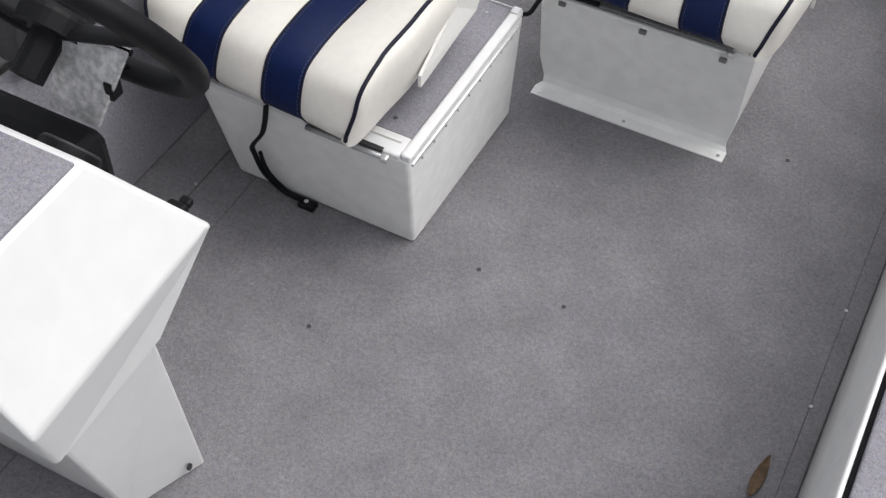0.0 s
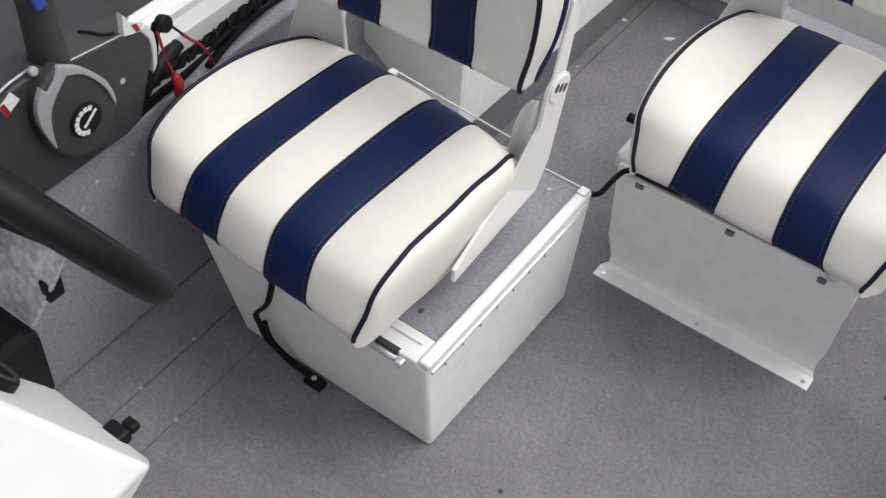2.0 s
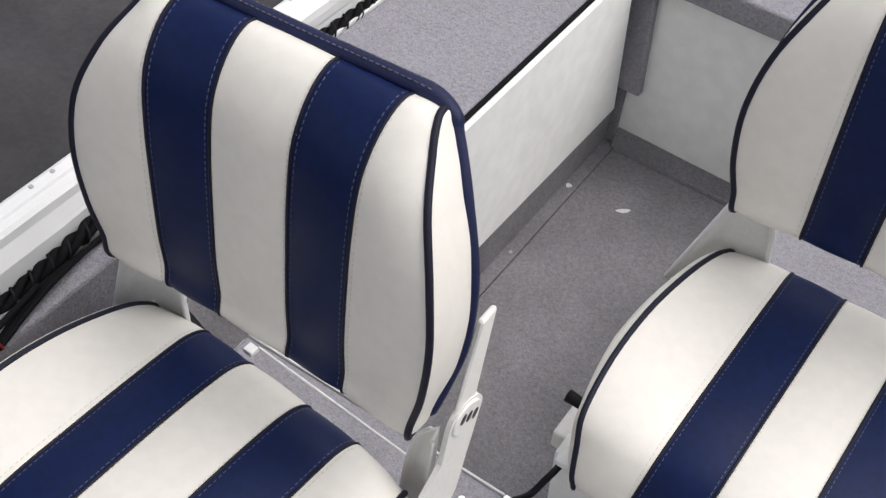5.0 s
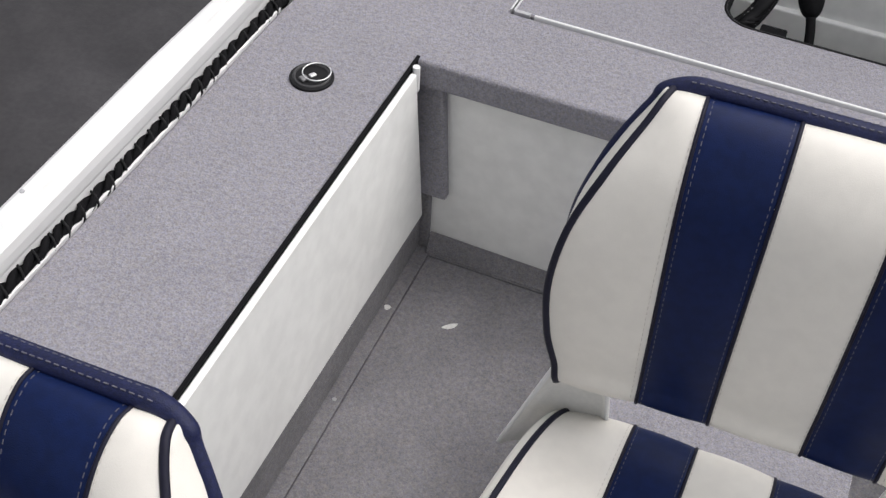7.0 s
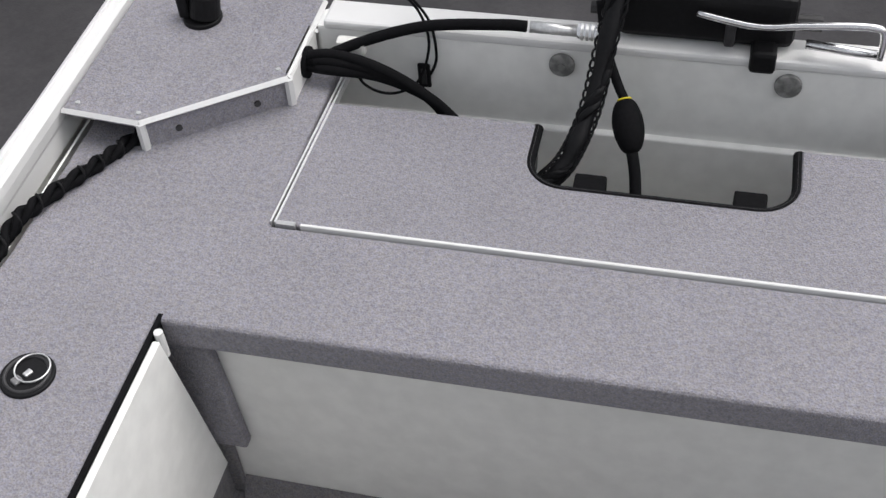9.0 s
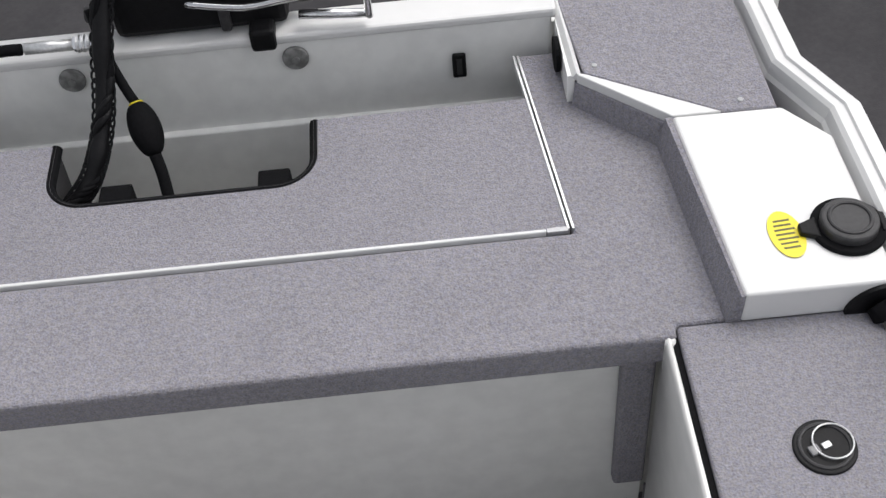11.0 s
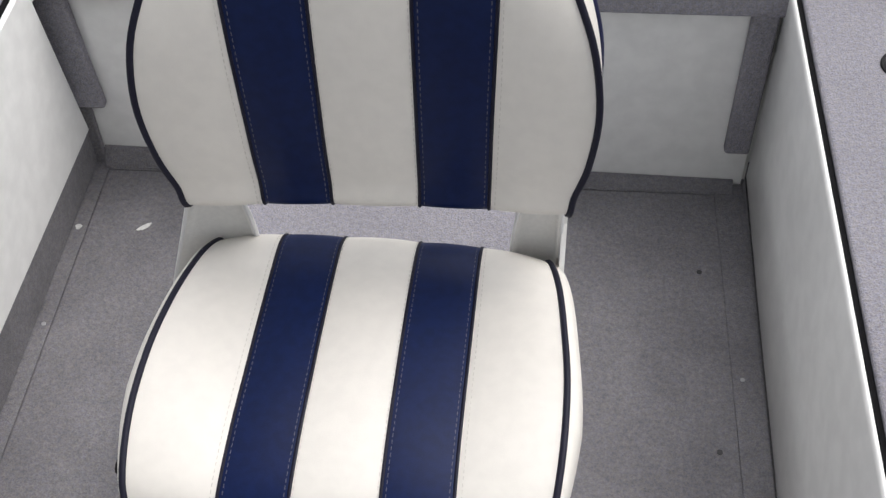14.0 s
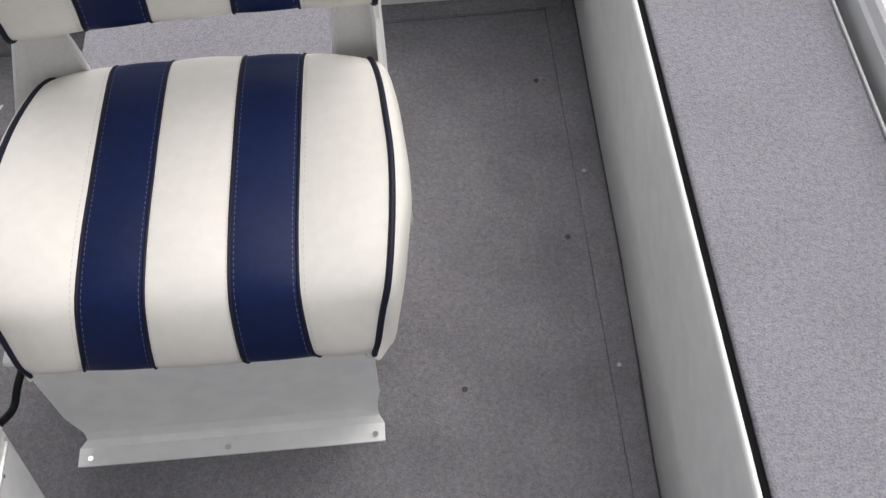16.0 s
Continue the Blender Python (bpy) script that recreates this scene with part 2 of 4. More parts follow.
def disc(at, r, h, axis=(0, 0, 1), sides=32, bevel=0.0, r2=None, bm=None):
    """A disc or drum that stands at a place along an axis."""
    bm2 = bmesh.new()
    bmesh.ops.create_cone(bm2, cap_ends=True, segments=sides, radius1=r, radius2=r if r2 is None else r2, depth=h)
    bmesh.ops.translate(bm2, vec=(0, 0, h / 2), verts=bm2.verts)
    if bevel:
        rim = [e for e in bm2.edges if all(abs(v.co.z - h) < 1e-6 for v in e.verts)]
        bmesh.ops.bevel(bm2, geom=rim, offset=bevel, segments=3, affect="EDGES", profile=0.5)
    turn = Vector((0, 0, 1)).rotation_difference(Vector(axis)).to_matrix().to_4x4()
    bm2.transform(Matrix.Translation(at) @ turn)
    return merge(bm, bm2)


def ring(at, r, thick, axis=(0, 0, 1), sides=28, bm=None, flat=1.0):
    turn = Vector((0, 0, 1)).rotation_difference(Vector(axis)).to_matrix().to_4x4()
    m = Matrix.Translation(at) @ turn
    pts = [m @ Vector((r * math.cos(2 * math.pi * k / sides), r * math.sin(2 * math.pi * k / sides), 0)) for k in range(sides)]
    return tube(pts, thick, 8, True, bm, 1, flat)


def grid(rows, bm=None, thick=0.0):
    """A sheet through rows of points, thickened downwards along its normals."""
    bm2 = bmesh.new()
    v = [[bm2.verts.new(p) for p in row] for row in rows]
    for a, b in zip(v, v[1:]):
        for i in range(len(a) - 1):
            bm2.faces.new((a[i], a[i + 1], b[i + 1], b[i]))
    if thick:
        bmesh.ops.recalc_face_normals(bm2, faces=bm2.faces[:])
        bmesh.ops.solidify(bm2, geom=bm2.faces[:], thickness=thick)
    return merge(bm, bm2)


def screw(at, r=0.0038, axis=(0, 0, 1), label="small round screw head", group="deck screws"):
    bm = disc(at, r, r * 0.45, axis, 12, r * 0.3)
    ob = single("screw", bm, SILVER, label, "screw", group, smooth=False)
    return ob


def lerp_table(table, s):
    """A smooth reading of a table of equal-length rows at s from 0 to 1."""
    f = s * (len(table) - 1)
    i = min(int(f), len(table) - 2)
    t = f - i
    a, b, c, d = (table[max(i - 1, 0)], table[i], table[i + 1], table[min(i + 2, len(table) - 1)])
    return [0.5 * (2 * q + (r - p) * t + (2 * p - 5 * q + 4 * r - s2) * t * t + (3 * q - 3 * r + s2 - p) * t ** 3)
            for p, q, r, s2 in zip(a, b, c, d)]

# ---- the boat: plan numbers (x across, y towards the stern, z up from the cockpit floor) ----
DK = 0.438            # carpeted decks
XS, XP = -0.345, 0.805  # inner faces of the side panels
YB = 0.885            # white panel of the rear bulkhead
YD = 0.845            # front edge of the rear deck
BOW = -2.75
GUN = 0.500           # gunwale top
QZ = 0.488            # raised quarter boxes and transom top

# ---- ground ----
bm = bmesh.new()
bmesh.ops.create_grid(bm, x_segments=2, y_segments=2, size=900)
bmesh.ops.translate(bm, vec=(0, 0, -0.72), verts=bm.verts)
single("ground", bm, ASPHALT, "dark grey asphalt yard under the boat", "ground", kind="structure")

# ---- hull ----
hull = thing("hull", (0, 0, 0), "white painted aluminium boat hull standing on dry ground", "boat hull", kind="structure")


def gun_x(side, y, inner):
    """The gunwale's line, which draws in a little towards the stern and strongly towards the bow."""
    base = (-0.634 if inner else -0.68) if side < 0 else (1.075 if inner else 1.118)
    draw = 0.55 * max(0.0, (-1.95 - y) / 0.8) ** 2
    if side < 0:
        draw += 0.014 * min(1.0, max(0.0, y / 0.7)) if inner else 0.026 * min(1.0, max(0.0, (y - 0.45) / 0.65))
    else:
        draw += 0.02 * max(0.0, (y - 0.6) / 0.8) ** 2 + 0.045 * min(1.0, max(0.0, (y - 1.14) / 0.1))
    return base - side * draw


STATIONS = [BOW, -2.6, -2.45, -2.3, -2.1, -1.95, -1.4, -1.0, -0.6, -0.2, 0.2, 0.6, 0.8, 1.0, 1.14, 1.18, 1.24, 1.34, 1.46]
for side in (-1, 1):
    rows = []
    for y in STATIONS:
        xi, xo = gun_x(side, y, True), gun_x(side, y, False)
        swell = 0.009 - 0.015 * min(1.0, max(0.0, (y + 0.2) / 0.4))
        foot = [(swell, -0.075), (swell, -0.042), (0.66 * swell, -0.036), (-0.002, -0.019), (-0.003, -0.006)] if side < 0 else [(0.0, -0.075), (0.004, -0.03), (0.0, -0.024), (-0.003, -0.006)]
        rows.append([(xi - side * d, y, GUN + z) for d, z in foot] + [
                     (xi + side * 0.008, y, GUN - 0.001), (xi + side * 0.02, y, GUN - 0.001), (xi + side * 0.022, y, GUN + 0.003),
                     (xo - side * 0.008, y, GUN + 0.003), (xo - side * 0.002, y, GUN), (xo, y, GUN - 0.008), (xo, y, GUN - 0.04)])
    part("gunwale", grid(rows, thick=0.003), BRIGHT, hull, "bright white extruded gunwale rail")
    rows = [[(gun_x(side, y, False) - side * d, y, z) for d, z in ((0.004, GUN - 0.035), (0.02, 0.2), (0.06, -0.1), (0.16, -0.34))] for y in STATIONS]
    part("outer_side", grid(rows, thick=0.004), WHITE, hull)
    rows = [[(gun_x(side, y, True) + side * d, y, z) for d, z in ((0.004 if side > 0 else -0.006, GUN - 0.07), (0.004, 0.4), (-0.0, 0.3), (-0.0, -0.005))] for y in STATIONS]
    part("inner_side", grid(rows, thick=0.003), WHITE, hull)
rows = []
for y in STATIONS:
    a, b = gun_x(-1, y, False) + 0.16, gun_x(1, y, False) - 0.16
    rows.append([(a, y, -0.34), (a + 0.25 * (b - a), y, -0.55), (0.5 * (a + b), y, -0.72), (a + 0.75 * (b - a), y, -0.55), (b, y, -0.34)])
part("bottom", grid(rows, thick=0.005), WHITE, hull)
part("bow_panel", box(gun_x(-1, BOW, False), gun_x(1, BOW, False), BOW - 0.012, BOW - 0.001, -0.34, GUN), WHITE, hull)
part("stern_panel", box(-0.66, 1.1, 1.462, 1.472, -0.34, 0.42), WHITE, hull)
part("bow_bulkhead", box(-0.62, 1.08, -1.98, -1.95, 0, DK), WHITE, hull)
rows = [[(gun_x(-1, y, True) - 0.002, y, DK - 0.02), (0.22, y, DK - 0.018), (gun_x(1, y, True) + 0.002, y, DK - 0.02)] for y in (BOW, -2.6, -2.45, -2.3, -2.1, -1.95)]
part("foredeck", grid(rows, thick=0.01), WHITE, hull)

# transom with its lower step
part("transom", hexa([(-0.313, 1.372, 0.0), (0.749, 1.372, 0.0), (0.749, 1.44, 0.0), (-0.313, 1.44, 0.0)],
                     [(-0.313, 1.394, QZ), (0.749, 1.394, QZ), (0.749, 1.44, QZ), (-0.313, 1.44, QZ)], 0.006), WHITE, hull, "white transom with a rounded top")
part("transom_cap", box(-0.30, 0.755, 1.39, 1.447, QZ - 0.004, QZ + 0.012, 0.005), BRIGHT, hull)
part("lower_panel", hexa([(-0.30, 1.362, 0.0), (0.76, 1.362, 0.0), (0.76, 1.376, 0.0), (-0.30, 1.376, 0.0)],
                         [(-0.30, 1.376, 0.345), (0.76, 1.376, 0.345), (0.76, 1.392, 0.345), (-0.30, 1.392, 0.345)], 0.003), WHITE, hull)

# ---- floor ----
# Floor panels carry the cockpit's shade in their carpet colour, besides the wear.
floor = single("floor", prism([(-0.3755, -1.95), (0.7585, -1.95), (0.7585, 0.8565), (XS + 0.02, 0.8565), (XS + 0.02, -0.162), (-0.3755, -0.162)], -0.03, 0.0, 0.0012, 1), WORN_SHADED, "grey carpeted cockpit floor with seams between panels",
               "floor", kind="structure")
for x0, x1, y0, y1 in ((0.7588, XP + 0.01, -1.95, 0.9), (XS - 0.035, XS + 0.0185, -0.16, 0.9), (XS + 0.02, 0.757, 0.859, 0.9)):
    part("floor_panel", box(x0, x1, y0, y1, -0.03, -0.0006, 0.0008, 1), WORN_SHADED, floor)
part("floor_panel", box(-0.4645, -0.377, -1.95, -0.164, -0.03, -0.0006, 0.0015, 1), WORN_SHADED, floor)
part("floor_panel", box(-0.4645, XS - 0.0355, -0.1625, 0.05, -0.03, -0.0006, 0.0008, 1), WORN_SHADED, floor)
part("floor_panel", box(-0.63, -0.466, -1.95, 0.05, -0.03, -0.0006, 0.0015, 1), WORN_SHADED, floor)

# ---- port side panel: white sheet with a rolled top, black groove ----
wall_port = thing("wall_port", (0, 0, 0), "white painted side panel of the cockpit with a curved top edge", "wall", kind="structure")
FOOT = [(-1.95, 0.787, 0.0), (-0.8, 0.79, 0.0), (-0.07, 0.795, 0.0), (0.1, 0.801, 0.0), (0.3, 0.805, 0.004), (0.6, 0.805, 0.022), (0.86, 0.806, 0.042)]
rows = [[(x + (XP - x) * f, y, z + (DK - 0.011 - z) * f) for f in (0.0, 0.4, 0.8, 1.0)]
        + [(XP + 0.0043 - 0.0043 * math.cos(a), y, DK - 0.011 + 0.0085 * math.sin(a)) for a in [math.pi * k / 10 for k in range(1, 11)]] for y, x, z in FOOT]
part("sheet", grid(rows, thick=0.0012), WHITE, wall_port, "white sheet with a rolled top", True)
# Kick strip in the floor's carpet, with shade in its darker colour.
part("kick_strip", box(XP + 0.0035, XP + 0.012, -1.95, 0.88, -0.02, 0.06), WORN_SHADED, wall_port, "worn grey carpet kick strip, darkened for shade")
# Thin dark tube added to draw the line at the sheet's foot.
part("foot_line", tube([(x - 0.001, y, z + 0.0012) for y, x, z in FOOT], 0.0016, 6, n=2), CHARCOAL, wall_port, "thin dark line added along the foot")
part("end_cap", tube([(XP + 0.006, YD + 0.004, DK - 0.06), (XP + 0.006, YD + 0.004, DK - 0.004)], 0.0065, 10, n=1), BRIGHT, wall_port, smooth=True)
part("groove", box(XP + 0.0092, XP + 0.0155, -1.95, YD + 0.01, DK - 0.03, DK - 0.006), RUBBER, wall_port, "black rubber strip beside the carpet")

# ---- starboard side panel, with a carpeted kick strip below ----
wall_starboard = thing("wall_starboard", (0, 0, 0), "white side panel over a carpeted kick strip", "wall", kind="structure")
part("sheet", hexa([(XS - 0.01, 0.05, 0.117), (XS, 0.05, 0.117), (XS, 0.87, 0.084), (XS - 0.01, 0.87, 0.084)],
                   [(XS - 0.01, 0.05, DK - 0.003), (XS, 0.05, DK - 0.003), (XS, 0.816, DK - 0.003), (XS - 0.01, 0.816, DK - 0.003)], 0.002, 1), WHITE, wall_starboard)
part("front_sheet", box(-0.615, XS - 0.002, 0.045, 0.055, 0.0, DK - 0.004, 0.002, 1), WHITE, wall_starboard)
# Same carpet as the floor, shade included in the tone.
part("kick_strip", box(XS - 0.03, XS - 0.006, 0.056, 0.895, -0.001, 0.125, 0.004), WORN_SHADED, wall_starboard, "worn grey carpet kick strip, darkened for shade")
part("groove", box(XS - 0.0165, XS - 0.0105, 0.05, YD + 0.01, DK - 0.03, DK + 0.001), RUBBER, wall_starboard, "black rubber strip beside the carpet")
part("corner_post", tube([(XS - 0.004, 0.824, DK - 0.04), (XS - 0.004, 0.824, DK + 0.004)], 0.006, 10, n=1), BRIGHT, wall_starboard)

# carpeted hull lining beside the helm
single("wall_lining", box(-0.617, -0.572, -1.95, 0.045, 0.0, 0.415, 0.006), CARPET, "grey carpet lining of the hull side beside the helm", "wall", kind="structure")

side_slope = prism([(-0.6, 0.0), (-0.36, 0.0), (-0.36, 0.075), (-0.6, 0.252)], -0.07, 0.044)
side_slope.transform(Matrix(((1, 0, 0, 0), (0, 0, 1, 0), (0, 1, 0, 0), (0, 0, 0, 1))))
single("wall_chine", side_slope, WORN_SHADED, "grey carpet over the sloping hull side behind the helm seat", "wall", kind="structure")

# ---- rear bulkhead: white sheet in a carpeted frame ----
wall_rear = thing("wall_rear", (0, 0, 0), "white bulkhead sheet in a grey carpeted frame under the rear deck", "wall", kind="structure")
part("sheet", box(XS, XP, YB, YB + 0.01, 0.0, DK - 0.025), WHITE, wall_rear)
# Foot and corner strips take the floor carpet's colour, darkened for shade.
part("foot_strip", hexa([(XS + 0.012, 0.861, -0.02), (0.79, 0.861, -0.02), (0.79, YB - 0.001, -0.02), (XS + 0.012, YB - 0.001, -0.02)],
                        [(XS + 0.012, 0.861, 0.001), (0.79, 0.861, 0.001), (0.79, YB - 0.001, 0.014), (XS + 0.012, YB - 0.001, 0.036)], 0.001, 1), WORN_SHADED, wall_rear, "worn grey carpet along the foot, darkened for shade")
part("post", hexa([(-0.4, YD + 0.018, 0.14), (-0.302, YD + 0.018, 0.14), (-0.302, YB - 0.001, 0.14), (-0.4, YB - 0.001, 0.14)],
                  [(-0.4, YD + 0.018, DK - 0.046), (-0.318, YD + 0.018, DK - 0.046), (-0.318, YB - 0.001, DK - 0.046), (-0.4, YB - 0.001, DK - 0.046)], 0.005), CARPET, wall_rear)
part("corner_strip", box(-0.4, -0.333, YB - 0.012, YB - 0.0015, 0.0, 0.1395, 0.003), WORN_SHADED, wall_rear, "worn grey carpet strip in the corner, darkened for shade")
part("post", box(XP - 0.044, XP - 0.002, YD + 0.018, YB - 0.001, 0.092, DK - 0.046, 0.005), CARPET, wall_rear)

# ---- decks ----
deck_port = thing("side_deck_port", (0, 0, 0), "grey carpeted side locker lid with an aluminium edge strip", "deck", kind="structure")
part("lid", box(XP + 0.0158, 1.054, -1.95, 0.8655, DK - 0.025, DK + 0.001, r=0.005, seg=3), CARPET, deck_port)
part("edge_strip", box(1.0545, 1.058, -1.95, 0.82, DK - 0.02, DK + 0.003, 0.001, 1), BRIGHT, deck_port)
part("ledge", box(1.058, 1.085, -1.95, 1.36, DK - 0.09, DK - 0.075), WHITE, deck_port)

# rear deck: strips round the hatch opening
HX0, HX1, HY0, HY1 = -0.266, 0.72, 1.031, 1.28
rear_deck = thing("rear_deck", (0, 0, 0), "grey carpeted rear and side deck around a hatch", "deck", kind="structure")
XL = XS - 0.017
plan = [(-0.622, 0.05), (XL, 0.05), (XL, YD), (0.82, YD + 0.006), (0.82, 0.868), (1.05, 0.868), (1.05, 1.372), (HX1 - 0.024, 1.372), (HX1 + 0.006, HY0 - 0.005),
        (HX0 - 0.006, HY0 - 0.005), (HX0 - 0.006, 1.372), (-0.6, 1.372), (-0.6, 0.92), (-0.6046, 0.87)]
part("top", prism(plan, DK - 0.05, DK, 0.006, 3), CARPET, rear_deck)
for x, aft in ((HX0 - 0.003, 0.012), (HX1 + 0.003, -0.03)):
    rail = None
    for d in (-0.003, 0.003):
        strip = hexa([(x + d - 0.0015, HY0, DK - 0.01), (x + d + 0.0015, HY0, DK - 0.01), (x + d + aft + 0.0015, 1.368, DK - 0.01), (x + d + aft - 0.0015, 1.368, DK - 0.01)],
                     [(x + d - 0.0015, HY0, DK + 0.0025), (x + d + 0.0015, HY0, DK + 0.0025), (x + d + aft + 0.0015, 1.368, DK + 0.0025), (x + d + aft - 0.0015, 1.368, DK + 0.0025)])
        rail = merge(rail, strip)
    part("hatch_rail", rail, ALLOY, rear_deck, "thin double aluminium rail")
part("edge_strip", hexa([(-0.6265, 0.05, DK - 0.02), (-0.6225, 0.05, DK - 0.02), (-0.605, 0.87, DK - 0.02), (-0.609, 0.87, DK - 0.02)],
                        [(-0.6265, 0.05, DK + 0.003), (-0.6225, 0.05, DK + 0.003), (-0.605, 0.87, DK + 0.003), (-0.609, 0.87, DK + 0.003)], 0.001, 1), BRIGHT, rear_deck)
part("well_floor", box(-0.3, 0.76, 0.9, 1.37, 0.01, 0.02), WHITE, rear_deck)

# hatch lid with its rounded notch for the hoses
NX0, NX1, NY = 0.042, 0.406, 1.156


def notch(r, grow=0.0):
    pts = [(NX0 - grow, HY1)]
    for k in range(9):
        a = math.pi + k * math.pi / 16
        pts.append((NX0 + r + (r + grow) * math.cos(a), NY + r + (r + grow) * math.sin(a)))
    for k in range(9):
        a = 1.5 * math.pi + k * math.pi / 16
        pts.append((NX1 - r + (r + grow) * math.cos(a), NY + r + (r + grow) * math.sin(a)))
    return pts + [(NX1 + grow, HY1)]


hatch = thing("deck_hatch", (0, 0, DK), "grey carpeted hatch lid with a notch for hoses", "hatch lid")
outline = [(HX0, HY0), (HX1, HY0), (HX1 - 0.021, HY1)] + notch(0.055)[::-1] + [(HX0, HY1)]
part("lid", prism(outline, -0.024, 0.001, 0.0025, 1), CARPET, hatch)
part("front_edge", box(HX0 + 0.035, HX1 - 0.028, HY0 - 0.003, HY0 + 0.002, -0.01, 0.0035, 0.001, 1), BRIGHT, hatch, "bright aluminium edge strip")
for x in (HX0 + 0.016, HX1 - 0.013):
    part("corner_block", box(x - 0.014, x + 0.012, HY0 - 0.004, HY0 + 0.003, -0.01, 0.003), SILVER, hatch)
lipline = [(x, y, -0.008) for x, y in notch(0.055, -0.002)]
part("notch_trim", tube(lipline, 0.0085, 8, n=1), RUBBER, hatch, "black rubber edge trim")
wallrows = [[(x, y, 0.0) for x, y in notch(0.055, -0.001)], [(x, y, -0.085) for x, y in notch(0.055, 0.002)]]
part("notch_wall", grid(wallrows, thick=0.003), CHARCOAL, hatch)
for x in (0.13, 0.345):
    part("catch", box(x - 0.022, x + 0.022, 1.168, 1.212, -0.055, -0.02, 0.003), RUBBER, hatch, "black plastic catch")

# ---- quarter boxes ----
left_box = thing("quarter_box_starboard", (0, 0, DK), "raised carpeted corner box with white aluminium edges", "corner box")
lo = [(-0.618, 1.153), (-0.496, 1.143), (-0.318, 1.27), (-0.318, 1.458), (-0.618, 1.458)]
part("top", prism(lo, 0.036, 0.05, 0.002, 1), CARPET, left_box)
part("side_panel", hexa([(-0.494, 1.146, 0.0), (-0.318, 1.272, 0.0), (-0.325, 1.282, 0.0), (-0.501, 1.156, 0.0)],
                        [(-0.494, 1.146, 0.036), (-0.318, 1.272, 0.036), (-0.325, 1.282, 0.036), (-0.501, 1.156, 0.036)]), CARPET, left_box)
for a, b in zip(lo[:4], lo[1:5]):
    part("edge_angle", tube([(*a, 0.046), (*b, 0.046)], 0.0055, 4, n=1), BRIGHT, left_box, "white aluminium edge angle")
for x, y in lo[1:3]:
    part("corner_angle", tube([(x, y, 0.0), (x + 0.001, y, 0.046)], 0.007, 6, n=1), BRIGHT, left_box)
part("inner_panel", box(-0.323, -0.314, 1.276, 1.39, 0.0, 0.05), WHITE, left_box)
part("grommet", disc((-0.314, 1.335, 0.026), 0.024, 0.006, (1, 0, 0), 20), RUBBER, left_box, "black cable grommet")

right_box = thing("quarter_box_port", (0, 0, DK), "raised corner box with white filler cover and carpeted top", "corner box")
ro = [(0.774, 1.262), (0.937, 1.163), (1.008, 1.161), (1.003, 1.455), (0.757, 1.455)]
rim = [(0.873, 1.1625), (0.9365, 1.1625), (0.773, 1.2615), (0.764, 1.2605)]
part("top", prism(ro, 0.036, 0.05, 0.002, 1), CARPET, right_box)
wo = [(0.894, 0.862), (1.068, 0.862), (1.062, 1.1), (1.014, 1.1605), (0.872, 1.162)]
part("top_rim", prism(rim, 0.03, 0.0505, 0.001, 1), BRIGHT, right_box, "broad white aluminium edge")
cover = part("filler_cover", prism(wo, 0.0, 0.0505, 0.005, 3), BRIGHT, right_box, "glossy white filler cover")
part("side_panel", hexa([(0.878, 0.863, 0.0), (0.856, 1.16, 0.0), (0.876, 1.163, 0.0), (0.903, 0.865, 0.0)],
                        [(0.8905, 0.862, 0.047), (0.864, 1.163, 0.047), (0.876, 1.165, 0.047), (0.903, 0.865, 0.047)]), CARPET, right_box)
part("side_panel", hexa([(0.860, 1.158, 0.0), (0.757, 1.256, 0.0), (0.768, 1.268, 0.0), (0.872, 1.17, 0.0)],
                        [(0.866, 1.162, 0.036), (0.762, 1.26, 0.036), (0.768, 1.268, 0.036), (0.872, 1.17, 0.036)]), CARPET, right_box)
part("inner_panel", box(0.752, 0.762, 1.2635, 1.39, 0.0, 0.046), WHITE, right_box)
for a, b in (((0.764, 1.2605), ro[4]), (ro[4], ro[3])):
    part("edge_angle", tube([(*a, 0.046), (*b, 0.046)], 0.0065, 4, n=1), BRIGHT, right_box, "white aluminium edge angle")
part("grommet", disc((0.75, 1.335, 0.026), 0.025, 0.006, (-1, 0, 0), 20), RUBBER, right_box, "black cable grommet")
arch = [(1.066, 0.0)] + [(1.066, 0.047)] + [(1.066 - 0.053 * math.sin(k * math.pi / 16), 0.002 + 0.045 * math.cos(k * math.pi / 16)) for k in range(9)]
bm = prism(arch, 0.0, 0.006)
bm.transform(Matrix(((1, 0, 0, 0), (0, 0, 1, 0.8565), (0, 1, 0, 0), (0, 0, 0, 1))))
part("opening", bm, BLACK, right_box, "dark rounded cable opening")
part("filler_hose", tube([(1.046, 0.856, 0.016), (1.05, 0.85, 0.012), (1.054, 0.843, 0.005)], 0.013, 10), RUBBER, right_box, "black hose end", True)

for x, y in ((-0.6, 1.168), (-0.503, 1.16), (-0.336, 1.283), (0.79, 1.275), (0.965, 1.18), (0.775, 1.43)):
    screw((x, y, QZ), 0.004, label="small screw head on the corner box", group="corner box screws")
for p in ((-0.455, 1.174, 0.018), (-0.36, 1.242, 0.018)):
    part("stud", disc(p, 0.005, 0.003, (0.58, -0.81, 0), 12), CHARCOAL, left_box, "dark screw head")

